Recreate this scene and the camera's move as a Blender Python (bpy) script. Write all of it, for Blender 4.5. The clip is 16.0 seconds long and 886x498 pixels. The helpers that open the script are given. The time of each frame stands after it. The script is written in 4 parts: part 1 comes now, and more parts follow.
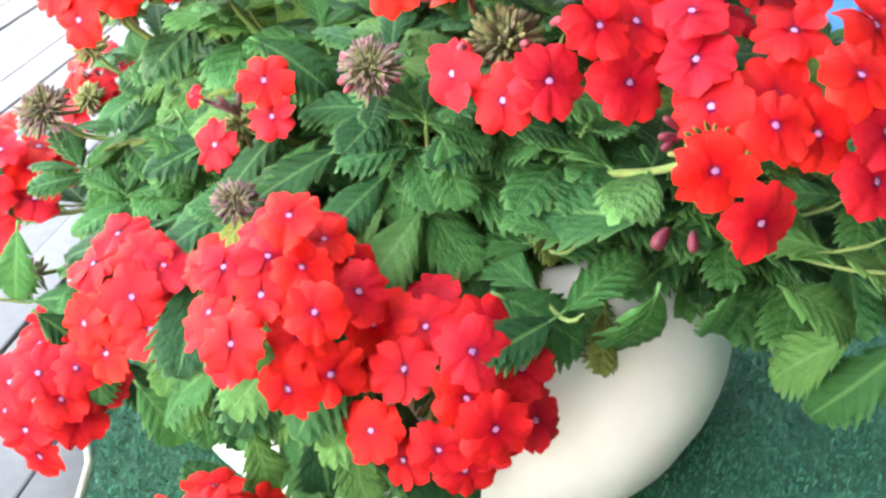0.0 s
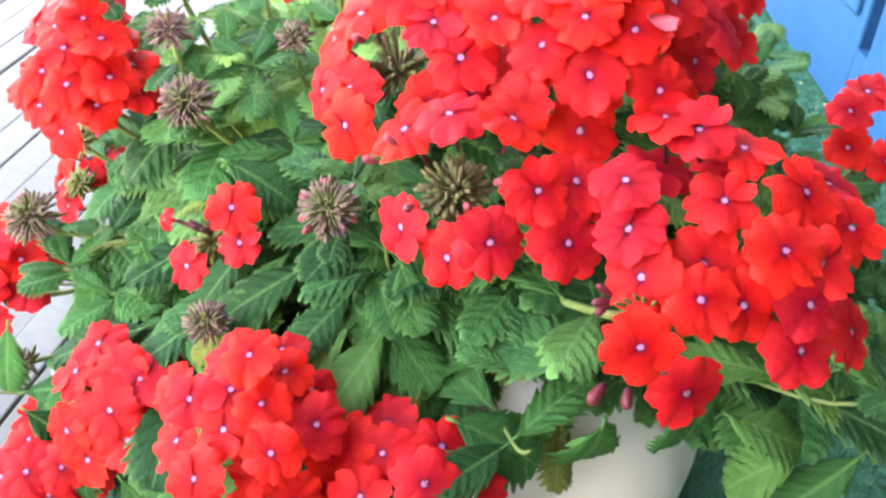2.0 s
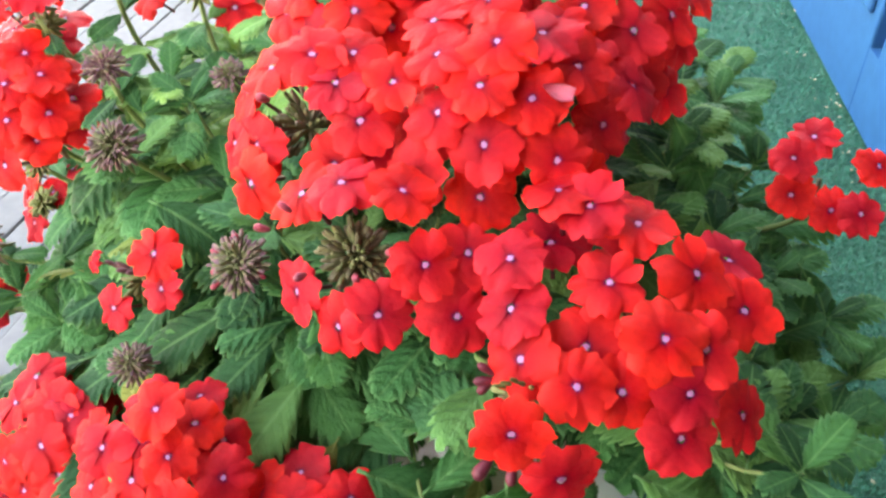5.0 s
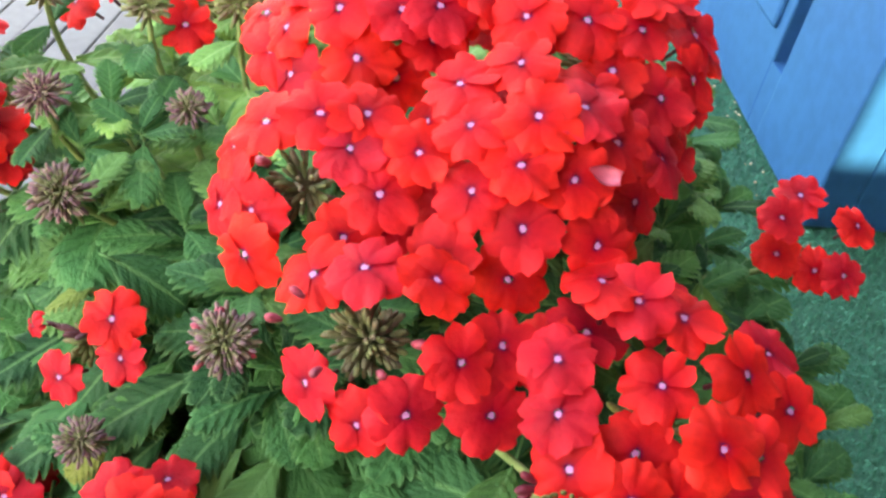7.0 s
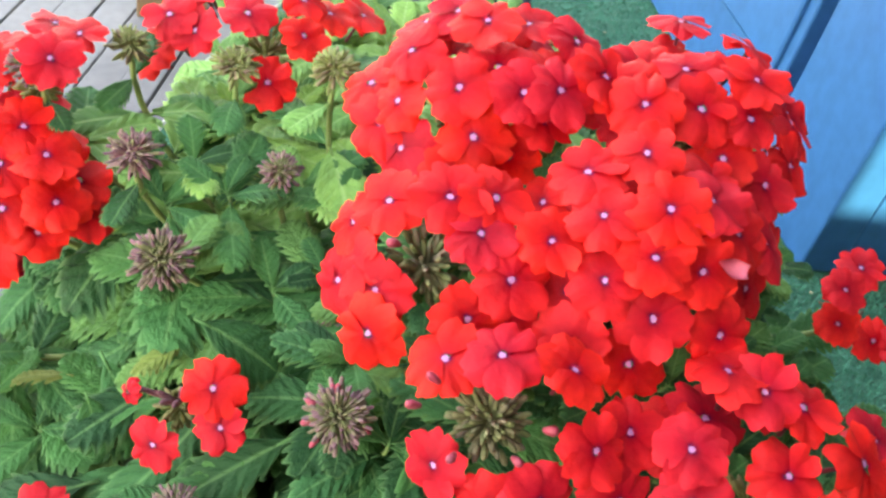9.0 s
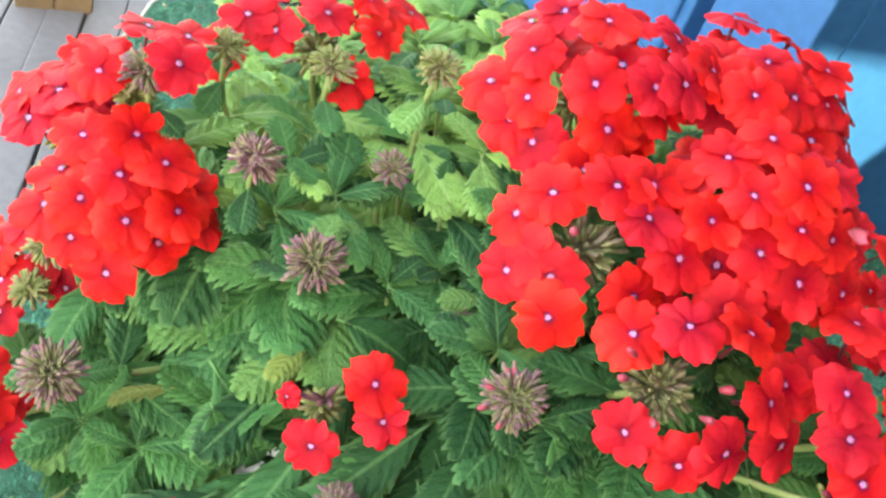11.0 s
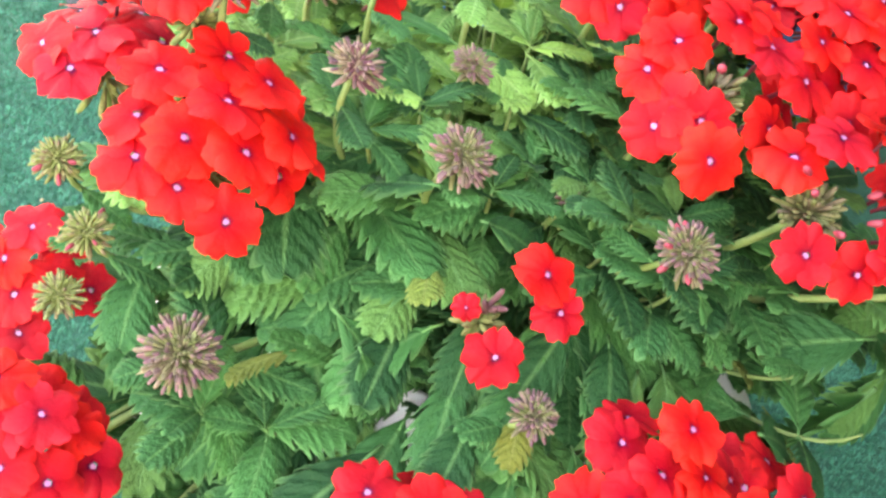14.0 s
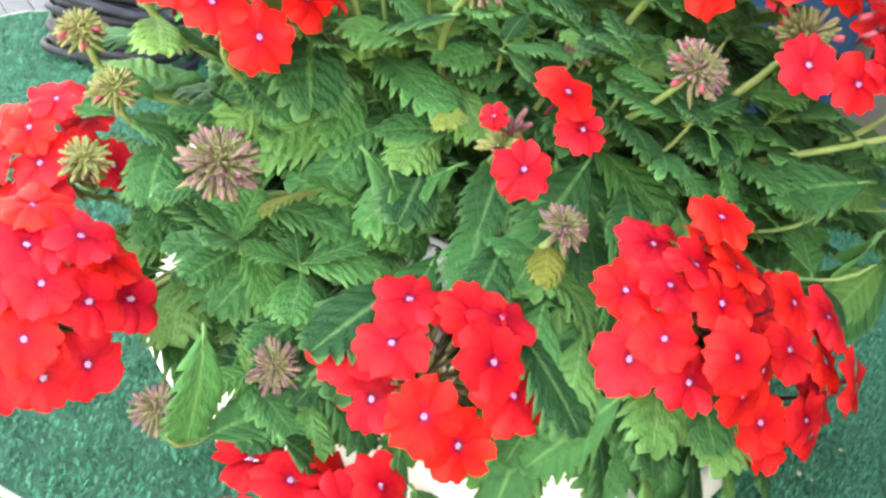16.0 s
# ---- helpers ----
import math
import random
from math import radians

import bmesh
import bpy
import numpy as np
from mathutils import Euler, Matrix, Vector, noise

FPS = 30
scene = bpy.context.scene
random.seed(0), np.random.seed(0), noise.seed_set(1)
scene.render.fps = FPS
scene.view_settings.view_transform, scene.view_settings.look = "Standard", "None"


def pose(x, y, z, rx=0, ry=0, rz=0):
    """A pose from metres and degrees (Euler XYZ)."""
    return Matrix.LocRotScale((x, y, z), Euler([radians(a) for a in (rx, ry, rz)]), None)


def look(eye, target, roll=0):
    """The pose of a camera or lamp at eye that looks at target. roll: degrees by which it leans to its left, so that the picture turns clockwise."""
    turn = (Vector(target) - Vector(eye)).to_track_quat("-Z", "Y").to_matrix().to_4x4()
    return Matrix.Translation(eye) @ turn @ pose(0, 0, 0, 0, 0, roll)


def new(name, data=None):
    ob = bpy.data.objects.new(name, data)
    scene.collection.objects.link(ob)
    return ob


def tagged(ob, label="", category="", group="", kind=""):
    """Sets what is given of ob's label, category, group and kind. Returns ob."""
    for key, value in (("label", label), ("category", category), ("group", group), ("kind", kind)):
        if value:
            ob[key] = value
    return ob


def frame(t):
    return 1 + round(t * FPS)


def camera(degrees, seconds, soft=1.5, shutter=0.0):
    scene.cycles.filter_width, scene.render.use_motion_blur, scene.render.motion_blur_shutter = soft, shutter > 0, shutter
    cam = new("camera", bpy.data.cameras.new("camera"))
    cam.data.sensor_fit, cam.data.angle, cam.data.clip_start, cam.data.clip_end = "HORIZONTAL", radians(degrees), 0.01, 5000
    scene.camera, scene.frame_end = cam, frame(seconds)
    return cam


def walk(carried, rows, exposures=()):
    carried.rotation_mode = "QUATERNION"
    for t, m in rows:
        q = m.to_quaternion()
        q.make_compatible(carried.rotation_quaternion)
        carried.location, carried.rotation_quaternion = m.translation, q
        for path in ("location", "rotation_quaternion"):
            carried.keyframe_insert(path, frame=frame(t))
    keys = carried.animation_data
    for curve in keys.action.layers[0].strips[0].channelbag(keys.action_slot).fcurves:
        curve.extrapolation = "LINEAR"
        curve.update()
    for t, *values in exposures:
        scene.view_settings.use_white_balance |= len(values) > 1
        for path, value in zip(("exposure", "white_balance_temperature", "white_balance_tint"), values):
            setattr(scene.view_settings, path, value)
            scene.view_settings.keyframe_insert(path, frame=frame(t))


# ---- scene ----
EXPO, KELVIN, TINT = 5.0, 10900, 18
SKY_STRENGTH, SUN_STRENGTH = 0.12, 1.0
PETAL_IN, PETAL_OUT = (0.41, 0.003, 0.013), (0.73, 0.019, 0.026)
TURF_A, TURF_B = (0.0042, 0.074, 0.046), (0.0075, 0.118, 0.074)
# Gap in the added south wall that shapes the sun patch on the cabinet.
SHADE_END, SHADE_LOW = 0.954, 0.963

# Far edge of the unseen overhead slab that is added to shade the front.
SHADE_SLAB_Y = 0.26
from mathutils import Quaternion

cam = camera(50.0, 16.0, soft=2.7)
PATH = [
    (0, (-0.009, -0.065, 0.291), (0.092, 1.581, -0.840), 4.0),
    (0.5, (-0.001, -0.063, 0.301), (0.084, 1.580, -0.836), 3.4),
    (1, (0.004, -0.055, 0.319), (0.070, 1.576, -0.835), 3.1),
    (1.5, (0.006, -0.050, 0.329), (0.064, 1.572, -0.840), 3.1),
    (2, (0.011, -0.046, 0.339), (0.054, 1.564, -0.847), 2.9),
    (2.5, (0.007, -0.040, 0.342), (0.079, 1.545, -0.876), 4.5),
    (3, (0.005, -0.032, 0.346), (0.090, 1.531, -0.899), 5.1),
    (3.5, (0.013, -0.025, 0.347), (0.048, 1.523, -0.918), 4.1),
    (4, (0.025, -0.024, 0.351), (0.012, 1.527, -0.912), 2.6),
    (4.5, (0.045, -0.025, 0.357), (-0.018, 1.528, -0.902), 1.6),
    (4.7, (0.055, -0.025, 0.360), (-0.027, 1.528, -0.898), 1.0),
    (6.8, (0.011, 0.009, 0.370), (0.264, 1.500, -0.939), 10.3),
    (7, (0.004, 0.015, 0.371), (0.277, 1.505, -0.935), 10.6),
    (7.5, (-0.003, 0.024, 0.379), (0.300, 1.510, -0.925), 10.8),
    (8, (-0.005, 0.027, 0.389), (0.314, 1.511, -0.915), 11.7),
    (8.5, (-0.018, 0.027, 0.389), (0.344, 1.511, -0.901), 13.4),
    (9, (-0.047, 0.030, 0.380), (0.361, 1.515, -0.896), 15.2),
    (9.2, (-0.074, 0.034, 0.391), (0.429, 1.435, -0.945), 19.2),
    (11.3, (-0.159, 0.044, 0.361), (0.730, 1.398, -0.812), 21.4),
    (11.5, (-0.165, 0.046, 0.359), (0.757, 1.389, -0.801), 21.4),
    (12, (-0.188, 0.051, 0.345), (0.827, 1.379, -0.753), 20.8),
    (12.5, (-0.190, 0.046, 0.337), (0.836, 1.377, -0.747), 19.3),
    (13, (-0.199, 0.049, 0.326), (0.883, 1.350, -0.741), 18.9),
    (13.5, (-0.223, 0.067, 0.304), (0.982, 1.294, -0.718), 19.8),
    (14, (-0.246, 0.086, 0.289), (1.079, 1.218, -0.693), 18.6),
    (14.5, (-0.257, 0.098, 0.284), (1.132, 1.165, -0.682), 16.9),
    (15, (-0.263, 0.104, 0.274), (1.163, 1.143, -0.668), 16.7),
    (15.5, (-0.265, 0.084, 0.252), (1.148, 1.195, -0.625), 16.2),
    (16, (-0.275, 0.055, 0.218), (1.139, 1.242, -0.550), 15.4),
]
walk(cam, [(t, look(eye, target, roll)) for t, eye, target, roll in PATH], exposures=[(t, EXPO + more, KELVIN + 60 * t, TINT) for t, more in ((0, 0.72), (2.5, 0.5), (4.7, 0.32), (7, 0.06), (9, 0.02), (11.5, 0.05), (14.5, 0.22), (16, 0.24))])

# ---- light: open shade on a terrace, sun reaching only the cabinet's front ----
SUN_EL, SUN_AZ = 36.0, 150.0
world = bpy.data.worlds.new("sky")
scene.world = world
world.use_nodes = True
wn = world.node_tree.nodes
sky = wn.new("ShaderNodeTexSky")
sky.sky_type, sky.sun_disc = "NISHITA", False
sky.sun_elevation, sky.sun_rotation = radians(SUN_EL), radians(SUN_AZ)
sky.air_density, sky.dust_density, sky.ozone_density = 1.0, 3.0, 1.0
wn["Background"].inputs[1].default_value = SKY_STRENGTH
world.node_tree.links.new(sky.outputs[0], wn["Background"].inputs[0])
sun = new("sun", bpy.data.lights.new("sun", "SUN"))
sun.data.energy, sun.data.angle, sun.data.color = SUN_STRENGTH, radians(0.5), (1.0, 0.94, 0.85)
sa = radians(SUN_AZ)
TO_SUN = Vector((math.sin(sa) * math.cos(radians(SUN_EL)), math.cos(sa) * math.cos(radians(SUN_EL)), math.sin(radians(SUN_EL))))
sun.matrix_world = look(TO_SUN * 5, (0, 0, 0))


# ---- helpers of this scene ----
def part(name, bm, material, parent=None, label="", smooth=True):
    me = bpy.data.meshes.new(name)
    if isinstance(bm, tuple):
        me.from_pydata(*bm)
    else:
        bm.to_mesh(me)
        bm.free()
    for m in material if isinstance(material, (list, tuple)) else [material]:
        me.materials.append(m)
    if smooth:
        me.polygons.foreach_set("use_smooth", [True] * len(me.polygons))
    ob = new(name, me)
    ob.parent = parent
    return tagged(ob, label)


def empty(name, place=(0, 0, 0)):
    ob = new(name)
    ob.location = place
    ob.empty_display_size = 0.01
    return ob


def basis(direction, up=(0, 0, 1)):
    """A turn whose z points along the direction."""
    z = Vector(direction).normalized()
    x = Vector(up).cross(z)
    if x.length < 1e-4:
        x = Vector((1, 0, 0))
    x.normalize()
    return Matrix((x, z.cross(x), z)).transposed().to_4x4()


def tube(bm, points, radii, sides=6, cap=True):
    rings = []
    n = len(points)
    ref = Vector((0.3, 0.5, 0.1)).normalized()
    for i, p in enumerate(points):
        d = (points[min(i + 1, n - 1)] - points[max(i - 1, 0)]).normalized()
        a = d.cross(ref).normalized()
        b = d.cross(a)
        rings.append([bm.verts.new(p + (a * math.cos(2 * math.pi * k / sides) + b * math.sin(2 * math.pi * k / sides)) * radii[i]) for k in range(sides)])
    for r0, r1 in zip(rings, rings[1:]):
        for k in range(sides):
            bm.faces.new((r0[k], r0[(k + 1) % sides], r1[(k + 1) % sides], r1[k]))
    if cap:
        bm.faces.new(rings[-1])
        bm.faces.new(rings[0][::-1])


def bezier(a, b, c, d, n):
    out = []
    for i in range(n + 1):
        t = i / n
        out.append(a * (1 - t) ** 3 + b * (3 * t * (1 - t) ** 2) + c * (3 * t * t * (1 - t)) + d * t ** 3)
    return out


def box(bm, x0, x1, y0, y1, z0, z1, bevel=0.0):
    made = bmesh.ops.create_cube(bm, size=1)
    bmesh.ops.transform(bm, matrix=Matrix.LocRotScale(((x0 + x1) / 2, (y0 + y1) / 2, (z0 + z1) / 2), None, (x1 - x0, y1 - y0, z1 - z0)), verts=made["verts"])
    if bevel:
        edges = list({e for v in made["verts"] for e in v.link_edges})
        bmesh.ops.bevel(bm, geom=edges, offset=bevel, segments=2, affect="EDGES", profile=0.5)


# ---- materials ----
def material(name, base, rough=0.6, spec=0.5, metallic=0.0):
    m = bpy.data.materials.new(name)
    m.use_nodes = True
    p = m.node_tree.nodes["Principled BSDF"]
    p.inputs["Base Color"].default_value = (*base, 1)
    p.inputs["Roughness"].default_value = rough
    p.inputs["Specular IOR Level"].default_value = spec
    p.inputs["Metallic"].default_value = metallic
    return m, m.node_tree, p


def node(tree, kind, **inputs):
    n = tree.nodes.new(kind)
    for key, value in inputs.items():
        n.inputs[key.replace("_", " ")].default_value = value
    return n


def ramp(tree, source, stops):
    r = tree.nodes.new("ShaderNodeValToRGB")
    while len(r.color_ramp.elements) < len(stops):
        r.color_ramp.elements.new(0.5)
    for e, (pos, col) in zip(r.color_ramp.elements, stops):
        e.position, e.color = pos, (*col, 1)
    tree.links.new(source, r.inputs[0])
    return r


def mix(tree, kind, factor, a, b):
    n = tree.nodes.new("ShaderNodeMix")
    n.data_type, n.blend_type = "RGBA", kind
    for socket, value in ((n.inputs[0], factor), (n.inputs[6], a), (n.inputs[7], b)):
        if hasattr(value, "links"):
            tree.links.new(value, socket)
        elif isinstance(value, (int, float)):
            socket.default_value = value
        else:
            socket.default_value = (*value, 1)
    return n.outputs[2]


def math_node(tree, op, a, b=0.0):
    n = tree.nodes.new("ShaderNodeMath")
    n.operation = op
    for socket, value in zip(n.inputs, (a, b)):
        if hasattr(value, "links"):
            tree.links.new(value, socket)
        else:
            socket.default_value = value
    return n.outputs[0]


def noise_tex(tree, scale, detail=4.0, coords="Object"):
    tc = tree.nodes.new("ShaderNodeTexCoord")
    n = node(tree, "ShaderNodeTexNoise", Scale=scale, Detail=detail)
    tree.links.new(tc.outputs[coords], n.inputs["Vector"])
    return n.outputs[0]


def bump(tree, p, height, strength, distance):
    b = node(tree, "ShaderNodeBump", Strength=strength, Distance=distance)
    tree.links.new(height, b.inputs["Height"])
    tree.links.new(b.outputs[0], p.inputs["Normal"])


def thin(tree, p, colour, share):
    """Lets some of the light pass through a thin blade or petal."""
    t = tree.nodes.new("ShaderNodeBsdfTranslucent")
    s = tree.nodes.new("ShaderNodeMixShader")
    s.inputs[0].default_value = share
    tree.links.new(colour, t.inputs[0])
    tree.links.new(p.outputs[0], s.inputs[1])
    tree.links.new(t.outputs[0], s.inputs[2])
    tree.links.new(s.outputs[0], tree.nodes["Material Output"].inputs[0])


def petal_material():
    m, tree, p = material("red_petal", (0.8, 0.02, 0.01), 0.6, 0.14)
    tc = tree.nodes.new("ShaderNodeTexCoord")
    length = tree.nodes.new("ShaderNodeVectorMath")
    length.operation = "LENGTH"
    tree.links.new(tc.outputs["Object"], length.inputs[0])
    radial = ramp(tree, math_node(tree, "MULTIPLY", length.outputs["Value"], 100.0),
                  [(0.0, (0.08, 0.0, 0.06)), (0.115, (0.11, 0.003, 0.07)), (0.17, (0.30, 0.003, 0.018)), (0.26, PETAL_IN), (0.75, tuple(0.3 * a + 0.7 * b for a, b in zip(PETAL_IN, PETAL_OUT))), (1.0, PETAL_OUT)])
    info = tree.nodes.new("ShaderNodeObjectInfo")
    hue = node(tree, "ShaderNodeHueSaturation", Saturation=1.0)
    tree.links.new(math_node(tree, "MULTIPLY_ADD", info.outputs["Random"], 0.006), hue.inputs["Hue"])
    hue.inputs["Hue"].links[0].from_node.inputs[2].default_value = 0.497
    tree.links.new(math_node(tree, "MULTIPLY_ADD", info.outputs["Random"], 0.3), hue.inputs["Value"])
    hue.inputs["Value"].links[0].from_node.inputs[2].default_value = 0.82
    tree.links.new(radial.outputs[0], hue.inputs["Color"])
    island = tree.nodes.new("ShaderNodeNewGeometry")
    petal_tone = ramp(tree, island.outputs["Random Per Island"], [(0.0, (0.80, 0.72, 0.78)), (1.0, (1.08, 1.16, 1.1))])
    streak = noise_tex(tree, 420, 4)
    tree.links.new(mix(tree, "MULTIPLY", 0.6, mix(tree, "MULTIPLY", 1.0, hue.outputs[0], petal_tone.outputs[0]), ramp(tree, streak, [(0.3, (0.72, 0.6, 0.7)), (0.7, (1.08, 1.15, 1.0))]).outputs[0]), p.inputs["Base Color"])
    colour = p.inputs["Base Color"].links[0].from_socket
    p.inputs["Sheen Weight"].default_value = 0.0
    bump(tree, p, streak, 0.45, 0.0010)
    thin(tree, p, mix(tree, "MULTIPLY", 1.0, colour, (1.1, 1.5, 1.2)), 0.26)
    return m


def leaf_material(name, dark, light, vein):
    """uv: x along the leaf, y across it; seven side veins run out into the teeth."""
    m, tree, p = material(name, light, 0.58, 0.12)
    uv = tree.nodes.new("ShaderNodeUVMap")
    sep = tree.nodes.new("ShaderNodeSeparateXYZ")
    tree.links.new(uv.outputs[0], sep.inputs[0])
    across = math_node(tree, "ABSOLUTE", math_node(tree, "SUBTRACT", sep.outputs["Y"], 0.5))
    tooth = math_node(tree, "ABSOLUTE", math_node(tree, "SUBTRACT", math_node(tree, "FRACT", math_node(tree, "MULTIPLY", sep.outputs["X"], 7.0)), 0.62))
    # Shade of the sunken side veins put into the colour, lighter between them.
    furrow_shade = ramp(tree, tooth, [(0.0, (0.86, 0.89, 0.85)), (0.06, (0.97, 0.98, 0.96)), (0.2, (1.04, 1.03, 1.02))])
    rib = ramp(tree, across, [(0.0, (1, 1, 1)), (0.05, (0, 0, 0))])
    rim = ramp(tree, across, [(0.36, (0, 0, 0)), (0.5, (1, 1, 1))])
    info = tree.nodes.new("ShaderNodeObjectInfo")
    island = tree.nodes.new("ShaderNodeNewGeometry")
    rnd = math_node(tree, "FRACT", math_node(tree, "ADD", info.outputs["Random"], island.outputs["Random Per Island"]))
    tone = ramp(tree, rnd, [(0.0, dark), (0.55, light), (0.80, tuple(c * k for c, k in zip(light, (1.25, 1.1, 0.95)))), (1.0, (0.080, 0.205, 0.065))])
    blotch = ramp(tree, noise_tex(tree, 4, 4, "UV"), [(0.3, (0.74, 0.80, 0.74)), (0.7, (1.12, 1.08, 1.0))])
    colour = mix(tree, "MULTIPLY", 0.85, tone.outputs[0], blotch.outputs[0])
    colour = mix(tree, "MULTIPLY", 1.0, colour, furrow_shade.outputs[0])
    colour = mix(tree, "MIX", math_node(tree, "MULTIPLY", rib.outputs[0], 0.5), colour, vein)
    colour = mix(tree, "MIX", math_node(tree, "MULTIPLY", rim.outputs[0], 0.36), colour, vein)
    tree.links.new(colour, p.inputs["Base Color"])
    height = math_node(tree, "ADD", math_node(tree, "MULTIPLY", math_node(tree, "POWER", tooth, 0.5), 0.22), math_node(tree, "MULTIPLY", noise_tex(tree, 17, 3, "UV"), 1.5))
    bump(tree, p, height, 0.55, 0.0013)
    thin(tree, p, mix(tree, "MULTIPLY", 1.0, colour, (1.45, 1.3, 0.6)), 0.15)
    return m


def plain_material(name, a, b, scale, rough=0.6, spec=0.4, relief=0.0, distance=0.001, detail=5.0, by_object=0.0, grain=0.7):
    m, tree, p = material(name, a, rough, spec)
    n = noise_tex(tree, scale, detail)
    colour = ramp(tree, n, [(0.32, a), (0.68, b)]).outputs[0]
    if by_object:
        info = tree.nodes.new("ShaderNodeObjectInfo")
        shade = ramp(tree, info.outputs["Random"], [(0, (1 - by_object,) * 3), (1, (1, 1, 1))])
        colour = mix(tree, "MULTIPLY", 1.0, colour, shade.outputs[0])
    fine = ramp(tree, noise_tex(tree, scale * 9, 3), [(0.35, (0.86, 0.86, 0.86)), (0.65, (1.05, 1.05, 1.05))])
    tree.links.new(mix(tree, "MULTIPLY", grain, colour, fine.outputs[0]), p.inputs["Base Color"])
    if relief:
        bump(tree, p, noise_tex(tree, scale * 6, 4), relief, distance)
    return m


def bud_material(name, stops):
    m, tree, p = material(name, stops[0], 0.65, 0.3)
    island = tree.nodes.new("ShaderNodeNewGeometry")
    tone = ramp(tree, island.outputs["Random Per Island"], [(i / (len(stops) - 1), c) for i, c in enumerate(stops)])
    fine = ramp(tree, noise_tex(tree, 900, 3), [(0.35, (0.7, 0.7, 0.7)), (0.65, (1.1, 1.1, 1.1))])
    tree.links.new(mix(tree, "MULTIPLY", 0.8, tone.outputs[0], fine.outputs[0]), p.inputs["Base Color"])
    bump(tree, p, noise_tex(tree, 1500, 2), 0.5, 0.0004)
    return m


PETAL = petal_material()
EYE = plain_material("pink_floret_eye", (0.46, 0.20, 0.38), (0.32, 0.10, 0.25), 900, 0.5)
THROAT = plain_material("dark_red_tube", (0.13, 0.006, 0.018), (0.085, 0.005, 0.018), 400, 0.6)
LEAF = leaf_material("green_leaf", (0.007, 0.052, 0.021), (0.027, 0.143, 0.051), (0.115, 0.29, 0.112))
# Young growth is yellower; its colour also carries the brighter light at the back.
LEAF_YOUNG_LIT = leaf_material("young_yellow_green_lit_leaf", (0.055, 0.18, 0.056), (0.135, 0.33, 0.098), (0.27, 0.46, 0.19))
LEAF_OLD = leaf_material("yellowing_leaf", (0.085, 0.125, 0.034), (0.150, 0.175, 0.042), (0.20, 0.24, 0.09))
STEM = plain_material("green_stem", (0.11, 0.19, 0.055), (0.17, 0.24, 0.085), 120, 0.6, relief=0.3)
BUD = bud_material("green_bud_calyx", [(0.085, 0.115, 0.040), (0.13, 0.14, 0.060), (0.13, 0.10, 0.075), (0.10, 0.13, 0.048), (0.17, 0.15, 0.09)])
TIPS = bud_material("purple_bud_tip", [(0.13, 0.062, 0.088), (0.19, 0.115, 0.11), (0.13, 0.125, 0.065), (0.10, 0.050, 0.070), (0.22, 0.115, 0.125)])
BUD_TIP = plain_material("rosy_bud_tip", (0.30, 0.025, 0.05), (0.20, 0.03, 0.05), 300, 0.6)
CALYX = bud_material("pale_calyx", [(0.15, 0.20, 0.06), (0.12, 0.15, 0.05), (0.18, 0.20, 0.08), (0.15, 0.10, 0.07)])
DRIED = bud_material("spent_purple_head", [(0.24, 0.26, 0.12), (0.12, 0.03, 0.06), (0.22, 0.12, 0.13), (0.30, 0.28, 0.18)])
PALE_PETAL = plain_material("faded_pink_petal", (0.80, 0.20, 0.28), (0.72, 0.15, 0.22), 300, 0.6)
POT = plain_material("white_plastic", (0.83, 0.835, 0.83), (0.79, 0.795, 0.79), 12, 0.42, grain=0.15)
SOIL = plain_material("dark_soil", (0.035, 0.024, 0.016), (0.012, 0.009, 0.007), 160, 0.9, relief=1.0, distance=0.004)
TURF = plain_material("green_turf_fibre", tuple(c * 1.8 for c in TURF_A), tuple(c * 1.8 for c in TURF_B), 60, 0.55, 0.3)
TURF_BASE = plain_material("green_turf_backing", tuple(c * 1.25 for c in TURF_A), tuple(c * 1.25 for c in TURF_B), 200, 0.8, relief=1.0, distance=0.002)
EDGE = plain_material("pale_mat_binding", (0.32, 0.37, 0.31), (0.20, 0.27, 0.21), 120, 0.7, relief=0.4)
BOARD = plain_material("weathered_grey_board", (0.112, 0.122, 0.130), (0.082, 0.091, 0.098), 14, 0.7, relief=0.3, by_object=0.25)
TAN = plain_material("tan_timber", (0.15, 0.10, 0.052), (0.10, 0.066, 0.036), 18, 0.7, relief=0.3, by_object=0.2)
BLUE = plain_material("blue_plastic", (0.003, 0.080, 0.205), (0.004, 0.090, 0.225), 9, 0.42, 0.2, relief=0.06)
CABLE = plain_material("dark_grey_cable", (0.020, 0.024, 0.033), (0.038, 0.044, 0.056), 80, 0.7, 0.15)
CRUMB = plain_material("pale_crumb", (0.42, 0.40, 0.28), (0.28, 0.23, 0.13), 200, 0.8)
# Worn only by the added walls and slab; dark so they bounce little light.
BLOCKER = plain_material("grey_light_blocker", (0.13, 0.125, 0.115), (0.10, 0.097, 0.09), 3, 0.85, relief=0.5, distance=0.002)
GROUND = plain_material("pale_paving_ground", (0.36, 0.35, 0.32), (0.28, 0.27, 0.25), 4, 0.85, relief=0.5)

# ---- ground, deck, mat ----
bm = bmesh.new()
bmesh.ops.create_grid(bm, x_segments=40, y_segments=40, size=60)
bmesh.ops.translate(bm, vec=(0, 0, -0.06), verts=bm.verts)
tagged(part("ground", bm, GROUND), "pale grey ground round the terrace", "ground", kind="structure")


